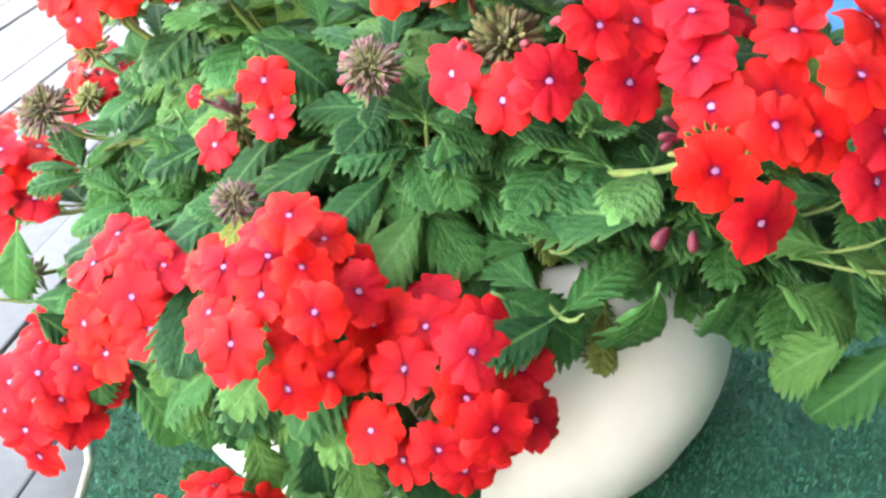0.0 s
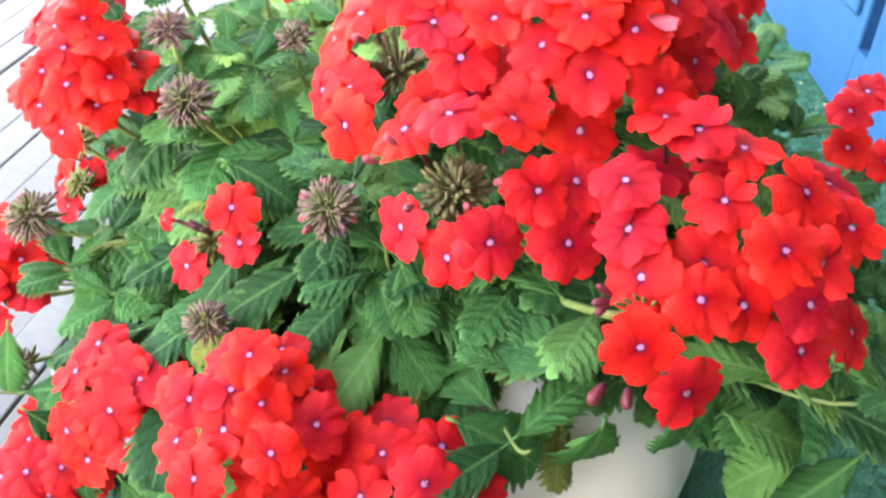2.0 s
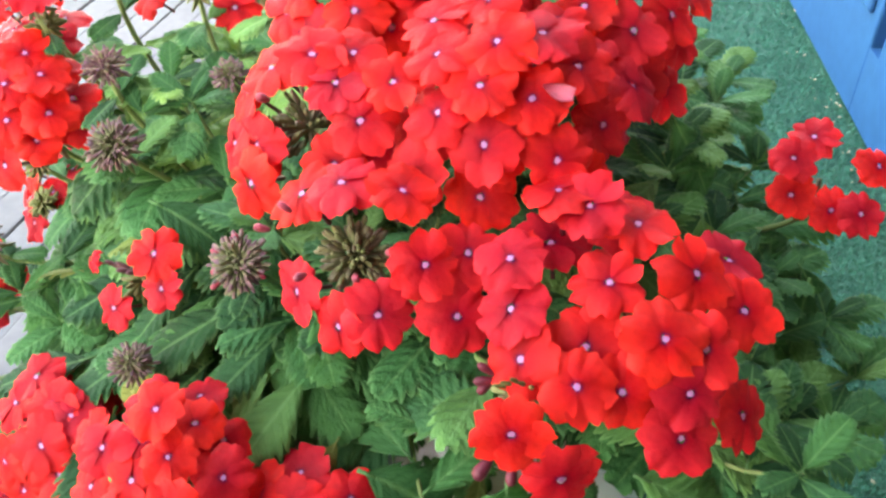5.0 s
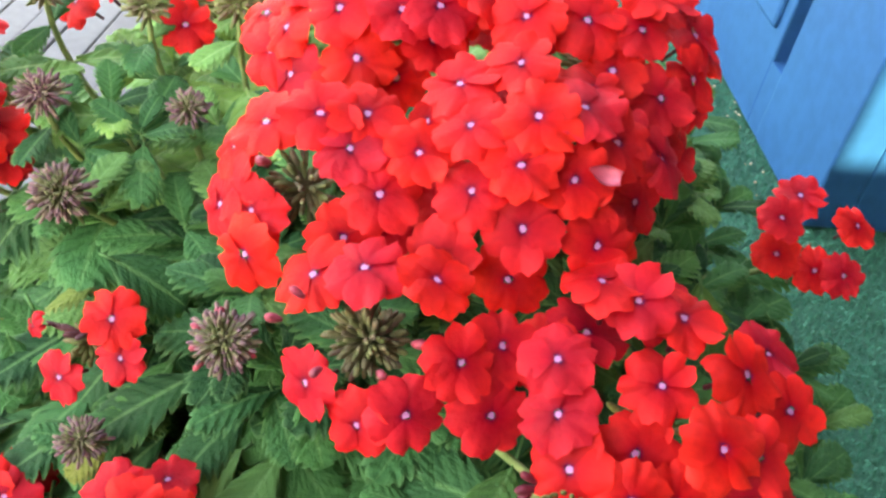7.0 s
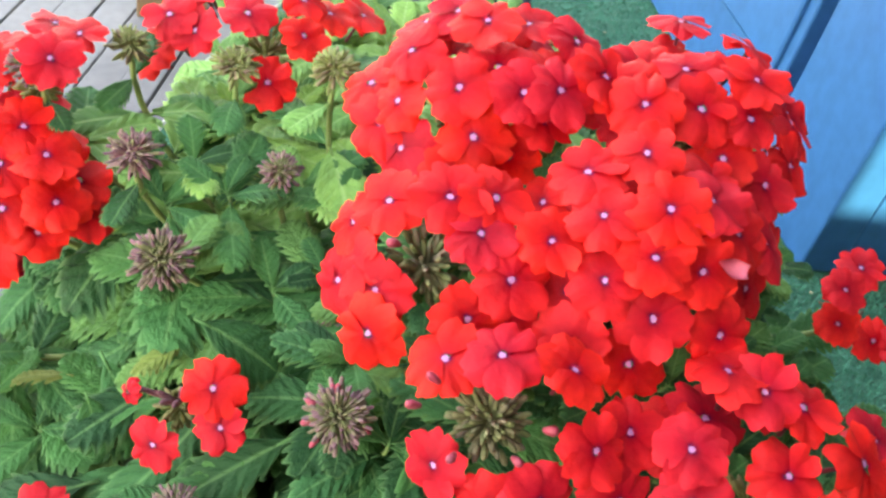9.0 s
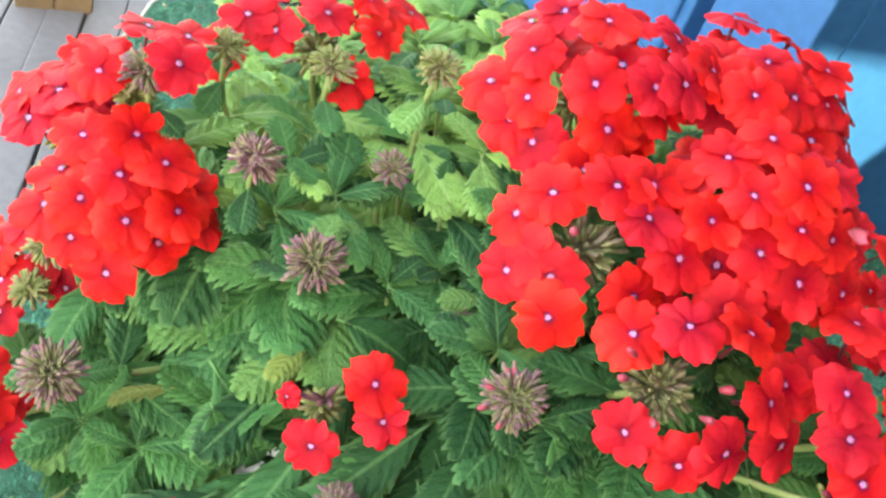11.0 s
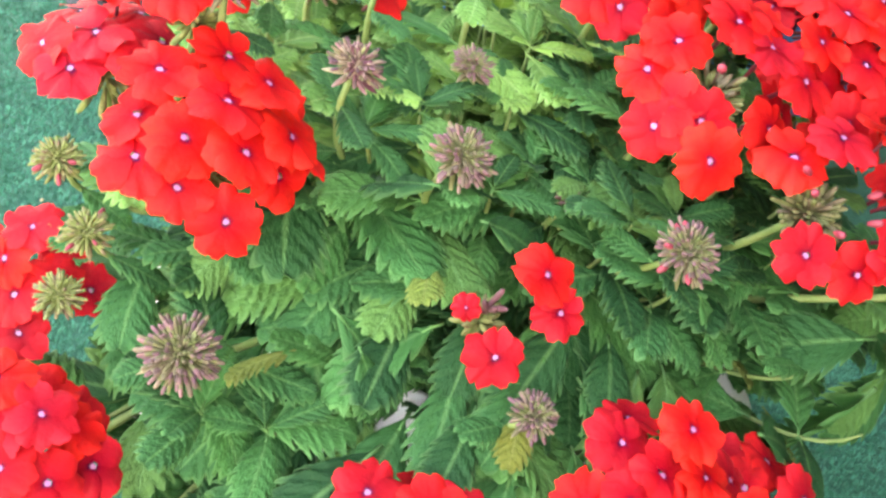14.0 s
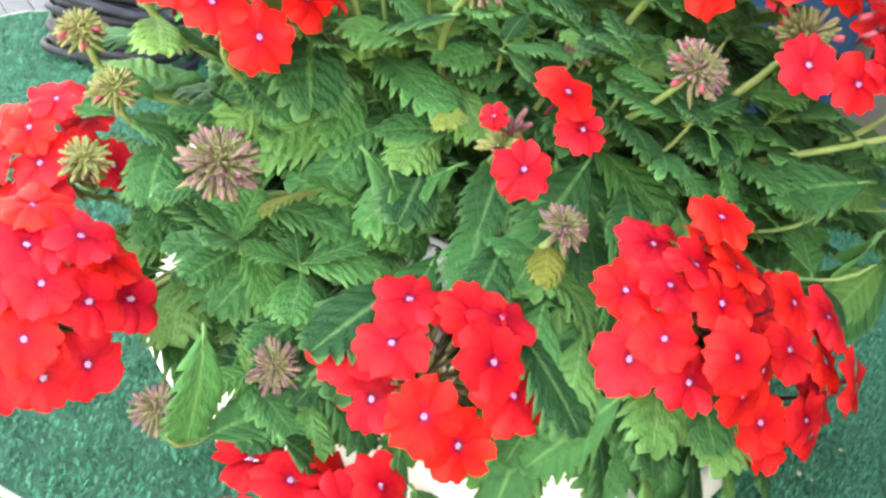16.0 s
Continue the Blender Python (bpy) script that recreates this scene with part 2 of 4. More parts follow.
def mat_edge(y):
    """Where the mat's rounded border lies at a depth y."""
    knots = [(-0.9, -0.10), (0.0, -0.108), (0.2, -0.126), (0.3, -0.170), (0.4, -0.160), (0.5, -0.122), (0.64, -0.092), (0.74, -0.050), (0.81, 0.0), (0.86, 0.07), (0.89, 0.16), (0.90, 0.30)]
    for (y0, x0), (y1, x1) in zip(knots, knots[1:]):
        if y <= y1:
            t = max(0.0, (y - y0) / (y1 - y0))
            return x0 + (x1 - x0) * (t * t * (3 - 2 * t) * 0.3 + t * 0.7)
    return knots[-1][1]


deck = tagged(empty("deck", (-0.2, 0.3, -0.03)), "pale weathered grey timber deck boards with narrow gaps", "deck", kind="structure")
for i in range(-16, 32):
    bm = bmesh.new()
    x = 0.046 + (i + 0.5) * 0.0267
    box(bm, -0.0127, 0.0127, -1.4, 0.74 if x > -0.16 else 1.1, -0.016, 0.0, 0.0012)
    ob = part("deck_board", bm, BOARD, deck, smooth=False)
    ob.matrix_local = pose(x, 0.02 + 0.004 * math.sin(i * 2.3), 0.020 + 0.0004 * math.sin(i * 5), 0, 0, -11.5)

YS = [-0.9 + i * 0.02 for i in range(91)]
bm = bmesh.new()
rows = []
for y in YS:
    e = mat_edge(y)
    rows.append([bm.verts.new((x, y, z)) for x, z in ((e, -0.006), (e, 0.0), (e + 0.5, 0.0), (1.2, 0.0), (1.2, -0.006))])
for a, b in zip(rows, rows[1:]):
    for k in range(4):
        bm.faces.new((a[k], a[k + 1], b[k + 1], b[k]))
bm.faces.new(rows[0][::-1])
bm.faces.new(rows[-1])
turf_mat = tagged(part("turf_mat", bm, TURF_BASE, smooth=False), "green artificial turf mat lying on pale deck boards", "mat", kind="structure")
bm = bmesh.new()
tube(bm, [Vector((mat_edge(y) - 0.001, y, 0.0)) for y in YS], [0.0016] * len(YS), 8)
part("binding", bm, EDGE, turf_mat, "pale worn edge of the mat")


def turf():
    rng = np.random.default_rng(5)
    n = 200000
    y = rng.uniform(0.0, 0.88, n)
    x = rng.uniform(-0.175, 0.55, n)
    edge = np.interp(y, [0, 0.2, 0.3, 0.4, 0.5, 0.64, 0.74, 0.81, 0.86, 0.89], [-0.108, -0.126, -0.170, -0.160, -0.122, -0.092, -0.05, 0, 0.07, 0.16])
    keep = (x > edge + 0.002) & ~((np.abs(x - 0.016) < 0.085) & (np.abs(y - 0.285) < 0.09)) & ~((x > 0.33) & (y > 0.49))
    x, y = x[keep], y[keep]
    n = len(x)
    a, tilt, h, w = rng.uniform(0, 2 * np.pi, n), rng.uniform(0.2, 1.3, n), rng.uniform(0.0014, 0.0030, n), rng.uniform(0.0003, 0.0005, n)
    dx, dy = np.cos(a), np.sin(a)
    base = np.stack([x, y, np.zeros(n)], 1)
    side = np.stack([-dy * w, dx * w, np.zeros(n)], 1)
    tip = base + np.stack([dx * np.sin(tilt) * h, dy * np.sin(tilt) * h, np.cos(tilt) * h * 0.8 + 0.0008], 1)
    mid = (base + tip) / 2 + np.array([0, 0, 0.0008])
    verts = np.stack([base - side, base + side, mid + side, mid - side, tip], 1).reshape(-1, 3)
    k = np.arange(n)[:, None] * 5
    faces = [tuple(f) for f in np.concatenate([k + [0, 1, 2, 3]], 0).tolist()] + [tuple(f) for f in (k + [3, 2, 4]).tolist()]
    ob = part("turf_fibre", (verts.tolist(), [], faces), TURF, turf_mat, smooth=False)
    return tagged(ob, "short curled green plastic turf fibres", kind="stuff")


turf()


def debris():
    rng = random.Random(8)
    bm = bmesh.new()
    spots = [(rng.uniform(0.10, 0.42), rng.uniform(0.05, 0.48)) for _ in range(34)] + [(rng.uniform(0.12, 0.325), rng.uniform(0.45, 0.8)) for _ in range(16)]
    spots += [(rng.gauss(0.312, 0.008), rng.uniform(0.48, 0.78)) for _ in range(26)] + [(rng.uniform(-0.1, 0.06), rng.uniform(0.42, 0.75)) for _ in range(14)]
    for x, y in spots:
        s = rng.uniform(0.0005, 0.0015)
        made = bmesh.ops.create_icosphere(bm, subdivisions=1, radius=1)
        for v in made["verts"]:
            v.co *= rng.uniform(0.7, 1.2)
        bmesh.ops.transform(bm, matrix=Matrix.LocRotScale((x, y, 0.0035), Euler((0, 0, rng.uniform(0, 6))), (s * rng.uniform(0.8, 2), s, s * 0.6)), verts=made["verts"])
    tagged(part("debris", bm, CRUMB), "pale dry crumbs and seed husks scattered on turf", "debris", kind="stuff")


debris()

# ---- timber boards at the far end; unseen walls and slab added to shade the place ----
# Unseen slab added overhead; it keeps sky light off the plant's front.
bm = bmesh.new()
box(bm, -0.42, 3.0, -0.60, SHADE_SLAB_Y, 1.36, 1.42)
tagged(part("ceiling", bm, BLOCKER, smooth=False), "plain unseen slab added overhead to shade the front", "ceiling", kind="structure")
bm = bmesh.new()
for i in range(2):
    box(bm, -0.0885 - i * 0.0275 - 0.0265, -0.0885 - i * 0.0275, 0, 0.03, -0.05, 0.24, 0.0015)
timber_wall = tagged(part("wall_north", bm, TAN, smooth=False), "two tan timber boards standing at the deck's far end", "wall", kind="structure")
timber_wall.matrix_world = pose(-0.004, 0.738, 0, 0, 0, 3)
# Unseen wall added to shade the plant; its gap passes sun to the cabinet.
bm = bmesh.new()
box(bm, -0.42, SHADE_END, -0.72, -0.6, -0.06, 2.2)
box(bm, SHADE_END, 3.0, -0.72, -0.6, -0.06, SHADE_LOW)
box(bm, SHADE_END, 3.0, -0.72, -0.6, 1.17, 2.2)
tagged(part("shade_wall_south", bm, BLOCKER, smooth=False), "unseen grey wall added to block light from the south", "wall", kind="structure")


# Unseen wall added to darken the right side; its low end clears the sun.
bm = bmesh.new()
box(bm, 0.95, 1.07, -0.05, 3.0, -0.06, 3.4)
box(bm, 0.95, 1.07, -0.6, -0.05, -0.06, 0.82)
tagged(part("shade_wall_east", bm, BLOCKER, smooth=False), "unseen grey wall added to block light from the east", "wall", kind="structure")


# ---- blue cabinet ----
def cabinet():
    thing = tagged(empty("storage_cabinet", (0.325, 0.482, 0)), "blue plastic storage cabinet with recessed side panel on turf", "cabinet")
    W, D, Hh, T = 0.5, 0.42, 0.62, 0.018
    bm = bmesh.new()
    # side wall with an upright slot that ends above the foot
    P0, P1, Q0 = 0.104, 0.122, 0.056
    box(bm, 0, 0.03, 0, P0, 0.002, Hh, 0.002)
    box(bm, 0, 0.03, P1, D, 0.002, Hh, 0.002)
    box(bm, 0.0005, 0.03, P0 - 0.001, P1 + 0.001, 0.003, Q0)
    part("side_wall", bm, BLUE, thing, smooth=False)
    bm = bmesh.new()
    box(bm, 0.024, 0.032, P0 - 0.002, P1 + 0.002, Q0 - 0.002, Hh - 0.004)
    part("slot_back", bm, BLUE, thing, smooth=False)
    bm = bmesh.new()
    box(bm, -0.004, 0.002, P1 + 0.012, D - 0.03, 0.075, Hh - 0.05, 0.0035)
    part("raised_panel", bm, BLUE, thing, smooth=False)
    bm = bmesh.new()
    box(bm, 0.03, W, 0, T, 0.002, Hh, 0.002)
    part("front", bm, BLUE, thing, smooth=False)
    bm = bmesh.new()
    box(bm, T, W, D - T, D, 0.002, Hh)
    part("back", bm, BLUE, thing, smooth=False)
    bm = bmesh.new()
    box(bm, W, W + T, 0, D, 0.002, Hh)
    part("side_panel", bm, BLUE, thing, smooth=False)
    bm = bmesh.new()
    box(bm, -0.01, W + T + 0.01, -0.012, D + 0.01, Hh, Hh + 0.025, 0.006)
    part("lid", bm, BLUE, thing, smooth=False)


cabinet()


# ---- coil of cable ----
def coil():
    bm = bmesh.new()
    rng = random.Random(4)
    pts = []
    for i in range(13 * 28):
        a = i / 28 * 2 * math.pi
        r = 0.058 + 0.010 * math.sin(i / 28 * 2.1) + 0.003 * math.sin(a * 3 + i / 50)
        pts.append(Vector((r * math.cos(a), 0.75 * r * math.sin(a), 0.006 + 0.0034 * (i / 28) + 0.002 * math.sin(a * 2 + i / 40))))
    tube(bm, pts, [0.0030] * len(pts), 6)
    ob = tagged(part("cable_coil", bm, CABLE), "dark grey cable coiled loosely on the turf mat", "cable")
    ob.matrix_world = pose(0.104, 0.748, 0, 0, 0, 20)


coil()


# ---- planter ----
POT_C, POT_HX, POT_HY = (0.0142, 0.285), 0.1238, 0.1318


def pot_ring(bm, k, z, n=72, power=2.3):
    out = []
    for i in range(n):
        a = 2 * math.pi * i / n
        c, s = math.cos(a), math.sin(a)
        r = (abs(c) ** power + abs(s) ** power) ** (-1 / power)
        out.append(bm.verts.new((POT_HX * k * r * c, POT_HY * k * r * s, z)))
    return out


def planter():
    thing = tagged(empty("planter", (*POT_C, 0)), "white plastic planter with rounded shoulders standing on turf", "planter")
    bm = bmesh.new()
    profile = [(0.84, 0.003), (0.90, 0.004), (0.955, 0.014), (0.99, 0.03), (1.0, 0.042), (0.993, 0.052), (0.975, 0.062), (0.94, 0.073), (0.89, 0.084), (0.82, 0.094), (0.75, 0.102), (0.715, 0.1050), (0.695, 0.1050), (0.685, 0.102), (0.68, 0.085)]
    rings = [pot_ring(bm, k, z) for k, z in profile]
    for a, b in zip(rings, rings[1:]):
        for i in range(len(a)):
            bm.faces.new((a[i], a[(i + 1) % len(a)], b[(i + 1) % len(a)], b[i]))
    bm.faces.new(rings[0][::-1])
    part("pot", bm, POT, thing)
    bm = bmesh.new()
    rings = [pot_ring(bm, 0.685 * k, 0.0) for k in (1.0, 0.8, 0.6, 0.4, 0.2)]
    for r in rings:
        for v in r:
            v.co.z = 0.088 + 0.004 * noise.noise(v.co * 60) + 0.002 * noise.noise(v.co * 170)
    for a, b in zip(rings, rings[1:]):
        for i in range(len(a)):
            bm.faces.new((a[i], a[(i + 1) % len(a)], b[(i + 1) % len(a)], b[i]))
    bm.faces.new(rings[-1])
    part("soil", bm, SOIL, thing, "dark crumbly potting soil")


planter()


# ---- verbena ----
def floret_mesh(seed):
    """Five broad notched petals round a pale eye, with the tube behind; z is the way it faces; radius about 9.5 mm."""
    rng = random.Random(seed)
    bm = bmesh.new()
    nr, nu = 6, 18
    for k in range(5):
        turn = 2 * math.pi * k / 5 + rng.uniform(-0.10, 0.10)
        size = 0.0107 * rng.uniform(0.92, 1.07)
        wide = 0.0054 * rng.uniform(0.88, 1.08)
        lift, droop = (0.0, 0.0007, 0.0002, 0.0009, 0.0005)[k] + rng.uniform(0, 0.0003), rng.uniform(0.0002, 0.0034)
        twist, notch = rng.uniform(-0.16, 0.16), rng.uniform(0.07, 0.19)
        wave = rng.uniform(0, 6)
        cupped = rng.uniform(-0.0002, 0.0013)
        grid = []
        for i in range(nr + 1):
            s = i / nr
            row = []
            for j in range(nu + 1):
                u = math.sin((j / nu - 0.5) * math.pi)
                rim = 1 - notch * math.exp(-(u / 0.20) ** 2) - 0.44 * (1 - math.sqrt(max(0.0, 1 - 0.97 * u * u))) + 0.026 * math.cos(u * 9 + wave) + 0.020 * math.cos(u * 17 + 2 * wave)
                x = 0.0009 + s * (size * rim - 0.0009)
                w = wide * (0.16 + 0.84 * math.sin(min(1.0, s * 1.08) * math.pi * 0.55) ** 1.15)
                y = u * w
                z = lift + 0.0009 * s - droop * s * s + 0.0009 * math.cos(u * 3.5 + wave) * s * s + twist * y * s - cupped * u * u * s
                z += 0.00025 * math.exp(-(u / 0.15) ** 2) * -s
                row.append(bm.verts.new((x * math.cos(turn) - y * math.sin(turn), x * math.sin(turn) + y * math.cos(turn), z)))
            grid.append(row)
        for a, b in zip(grid, grid[1:]):
            for j in range(nu):
                bm.faces.new((a[j], b[j], b[j + 1], a[j + 1]))
    eye = [bm.verts.new((0.00092 * math.cos(a) * rng.uniform(0.7, 1.15), 0.00092 * math.sin(a) * rng.uniform(0.7, 1.15), 0.0005)) for a in [2 * math.pi * i / 8 for i in range(8)]]
    mid = bm.verts.new((0, 0, 0.0007))
    for i in range(8):
        bm.faces.new((eye[i], eye[(i + 1) % 8], mid)).material_index = 1
    before = set(bm.faces)
    tube(bm, [Vector((0, 0, -0.0002)), Vector((0, 0, -0.006)), Vector((0, 0, -0.013))], [0.0009, 0.0006, 0.0007], 6)
    for f in bm.faces:
        if f not in before:
            f.material_index = 2
    me = bpy.data.meshes.new("floret")
    bm.to_mesh(me)
    bm.free()
    for m in (PETAL, EYE, THROAT):
        me.materials.append(m)
    me.polygons.foreach_set("use_smooth", [True] * len(me.polygons))
    return me


FLORETS = [floret_mesh(i) for i in range(9)]


def bud(bm, base, way, length, width):
    """One spindle-shaped bud."""
    way = way.normalized()
    pts = [base + way * length * s for s in (0, 0.3, 0.65, 0.9, 1.0)]
    tube(bm, pts, [width * r for r in (0.5, 0.85, 1.05, 0.8, 0.2)], 6)


def cluster(bm, centre, axis, radius, count, seed, spread=2.0, length=0.007, width=0.0010):
    rng = random.Random(seed)
    turn = basis(axis)
    for i in range(count):
        f = (i + 0.5) / count
        tilt = spread * 0.5 * math.pi * f ** 0.55 / 1.57 * 0.9
        a = i * 2.39996 + rng.uniform(-0.2, 0.2)
        d = turn @ Vector((math.sin(tilt) * math.cos(a), math.sin(tilt) * math.sin(a), math.cos(tilt)))
        d = (d + Vector((rng.gauss(0, 0.22), rng.gauss(0, 0.22), rng.gauss(0, 0.22)))).normalized()
        k = rng.uniform(0.65, 1.2)
        bud(bm, centre + d * (radius * rng.uniform(0.62, 1.10) - length * k), d, length * k, width * rng.uniform(0.8, 1.2))


plant = tagged(empty("verbena_plant", (POT_C[0], POT_C[1], 0.088)), "bushy verbena with red flower heads and toothed green leaves", "plant")
STALKS = []  # head place and the way it grows, for stems and leaves


def flower_head(centre, axis, eyes, size=1.0, fill=0, reach=84, shape=(1, 1, 1), buds=0, bud_way=None, seed=1, face=1.15, core=0.0115, hole=0.75, label=""):
    """A head of florets round a green core. eyes: where florets open, in millimetres; fill: florets added round the rest of the dome."""
    rng = random.Random(seed)
    c, ax = Vector(centre) / 1000, Vector(axis).normalized()
    bm = bmesh.new()
    way = Vector(bud_way).normalized() if bud_way else ax
    cluster(bm, c, way, core if buds else 0.008, int(buds * 2.6) or 24, seed, length=0.006, width=0.0008)
    cluster(bm, c, ax, 0.013 if fill else 0.009, 44 if fill else 22, seed + 5, spread=2.6, length=0.008, width=0.0009)
    head = part("flower_head", bm, CALYX if not buds else BUD, plant, label)
    head.matrix_parent_inverse = Matrix.Translation(-plant.location)
    places = [Vector(e) / 1000 for e in eyes]
    mean = sum(((p - c).length for p in places), 0.0) / max(1, len(places))
    turn = basis(ax)
    for i in range(fill * 4):
        f = (i + 0.5) / (fill * 4)
        tilt = radians(reach) * f ** 0.5
        a = i * 2.39996
        d = turn @ Vector((math.sin(tilt) * math.cos(a), math.sin(tilt) * math.sin(a), math.cos(tilt)))
        if buds and d.angle(way) < hole:
            continue
        p = c + Vector([mean * rng.uniform(0.84, 1.04) * k * v for k, v in zip(shape, d)])
        inside = p.z < 0.112 and (abs((p.x - POT_C[0]) / POT_HX) ** 2.7 + abs((p.y - POT_C[1]) / POT_HY) ** 2.7) ** (1 / 2.7) < 1.08 - max(0, p.z - 0.05) * 7
        if not inside and all((p - q).length > 0.0112 * size for q in places):
            places.append(p)
    for p in places:
        d = (p - c).normalized()
        d = (d + ax * face + Vector((rng.gauss(0, 0.17), rng.gauss(0, 0.17), rng.gauss(0, 0.17)))).normalized()
        ob = new("floret", FLORETS[rng.randrange(len(FLORETS))])
        ob.parent = head
        s = size * rng.uniform(0.93, 1.07)
        ob.matrix_local = Matrix.Translation(p) @ basis(d) @ pose(0, 0, 0, 0, 0, rng.uniform(0, 360)) @ Matrix.Diagonal((s, s, s, 1))
    STALKS.append((c, ax, 1))
    return head


def bud_head(centre, axis, radius=9, count=46, seed=1, mat=None, rosy=0, label="spiky purple-green unopened bud cluster"):
    """A rosette of closed buds: small green ones in the middle, longer ones with purple tips round them."""
    c, ax = Vector(centre) / 1000, Vector(axis).normalized()
    rng = random.Random(seed)
    turn, rad = basis(ax), radius / 1000
    count = int(count * 3.3)
    calyx, tips, rose = bmesh.new(), bmesh.new(), bmesh.new()
    for i in range(count):
        f = (i + 0.5) / count
        tilt = 1.72 * f ** 0.62
        a = i * 2.39996 + rng.gauss(0, 0.12)
        d = turn @ Vector((math.sin(tilt) * math.cos(a), math.sin(tilt) * math.sin(a), math.cos(tilt)))
        d = (d + Vector((rng.gauss(0, 0.13), rng.gauss(0, 0.13), rng.gauss(0, 0.13)))).normalized()
        far = rad * (0.60 + 0.36 * f) * rng.uniform(0.74, 1.12)
        long = 0.0030 + 0.0026 * f * rng.uniform(0.8, 1.2)
        wide = (0.00040 + 0.00028 * f) * rng.uniform(0.85, 1.15) * (rad / 0.009) ** 0.5
        base = c + d * (far - long)
        tube(calyx, [base + d * long * q for q in (-0.25, 0.2, 0.55, 0.8, 0.92)], [wide * r for r in (0.45, 0.8, 1.05, 0.95, 0.5)], 6)
        if f > 0.22:
            pink = rosy and f > 0.55 and rng.random() < rosy / (count * 0.45)
            k = 1.5 if pink else 1.0
            tube(rose if pink else tips, [base + d * long * q for q in (0.62, 0.8, 0.98 + 0.12 * k, 1.04 + 0.16 * k)], [wide * k * r for r in (0.7, 0.98, 0.8, 0.2)], 6)
    for i in range(7):
        a = i * 0.9 + rng.uniform(-0.2, 0.2)
        d = turn @ Vector((math.cos(a), math.sin(a), rng.uniform(-0.5, 0.1)))
        tube(calyx, [c - ax * rad * 0.35 + d * rad * q for q in (0.15, 0.45, 0.75, 0.95)], [0.0007, 0.0010, 0.0007, 0.0001], 5)
    bmesh.ops.create_icosphere(calyx, subdivisions=2, radius=rad * 0.42, matrix=Matrix.Translation(c - ax * rad * 0.1))
    head = part("bud_head", calyx, mat or BUD, plant, label)
    head.matrix_parent_inverse = Matrix.Translation(-plant.location)
    part("bud_tip", tips, TIPS if mat is not CALYX else CALYX, head, "dull purple tip of closed buds")
    if rosy:
        part("rosy_tip", rose, BUD_TIP, head, "rosy bud tip about to open")
    STALKS.append((c, ax, 0))
    return head


flower_head((-40, 164, 108), (-0.2, -0.6, 0.78), [(-35, 153, 133), (-46, 149, 126), (-58, 159, 128), (-62, 153, 116), (-35, 142, 118), (-19, 152, 126), (-56, 145, 106), (-38, 137, 102), (-39, 161, 145), (-53, 137, 118), (-30, 137, 130)], 0.97, fill=14, reach=80, seed=1)
flower_head((8, 156, 88), (-0.18, -0.62, 0.76), [(1, 153, 113), (-5, 141, 107), (14, 140, 115), (13, 135, 102), (-14, 137, 86), (-4, 136, 75), (21, 127, 98), (29, 144, 106), (6, 131, 85), (34, 137, 92), (14, 130, 78)], 1.0, fill=10, reach=66, seed=2)
flower_head((-96, 200, 82), (-0.3, -0.55, 0.75), [(-92, 193, 107), (-93, 181, 99), (-111, 184, 85), (-84, 189, 106), (-87, 176, 90), (-103, 177, 78), (-111, 201, 97), (-103, 206, 106), (-112, 202, 79)], 1.04, fill=9, buds=60, bud_way=(-0.3, -0.6, 0.75), seed=3, core=0.017, hole=0.36, face=1.7)
flower_head((-132, 202, 40), (-0.1, -0.6, 0.75), [(-131, 185, 61), (-149, 204, 45), (-130, 191, 32), (-135, 180, 25), (-118, 186, 63), (-144, 190, 52)], 1.0, fill=9, seed=4)
flower_head((20, 184, 190), (-0.28, -0.52, 0.80), [(5, 173, 185), (18, 162, 183), (29, 160, 190), (41, 166, 203), (5, 189, 207), (17, 184, 215), (34, 179, 217), (52, 173, 202), (50, 161, 190)], 1.0, buds=54, bud_way=(-0.05, -0.6, 0.8), seed=5)
flower_head((94, 168, 178), (-0.02, -0.48, 0.87), [(63, 163, 209), (64, 154, 200), (83, 148, 194), (88, 158, 207), (101, 144, 202), (92, 138, 189), (108, 137, 191), (75, 181, 218), (83, 175, 218), (96, 175, 213), (110, 162, 208), (123, 158, 200), (107, 132, 180), (125, 144, 176)], 1.02, fill=6, reach=66, shape=(1.2, 1.0, 0.9), seed=6)
flower_head((68, 146, 178), (0.1, -0.7, 0.65), [(65, 127, 184), (78, 124, 172)], 1.04, seed=7)
flower_head((2, 221, 209), (-0.42, -0.58, 0.70), [(12, 213, 229), (-12, 211, 208), (20, 203, 223), (-10, 229, 224), (16, 222, 234), (4, 222, 233), (-18, 230, 215), (-21, 219, 203), (-13, 203, 200), (12, 203, 208), (24, 208, 210), (29, 208, 233), (-17, 219, 210)], 1.0, fill=0, buds=30, bud_way=(-0.15, -0.55, 0.8), seed=8, face=1.7, core=0.0138)
flower_head((64, 222, 216), (-0.15, -0.45, 0.87), [(41, 210, 241), (57, 209, 246), (53, 199, 238), (55, 191, 225), (89, 211, 221), (68, 202, 233), (67, 199, 235), (88, 209, 222), (54, 227, 250), (69, 213, 247), (39, 224, 244), (42, 198, 230), (33, 216, 222), (36, 192, 214), (57, 198, 219)], 1.0, fill=10, shape=(1.1, 1, 0.9), seed=9)
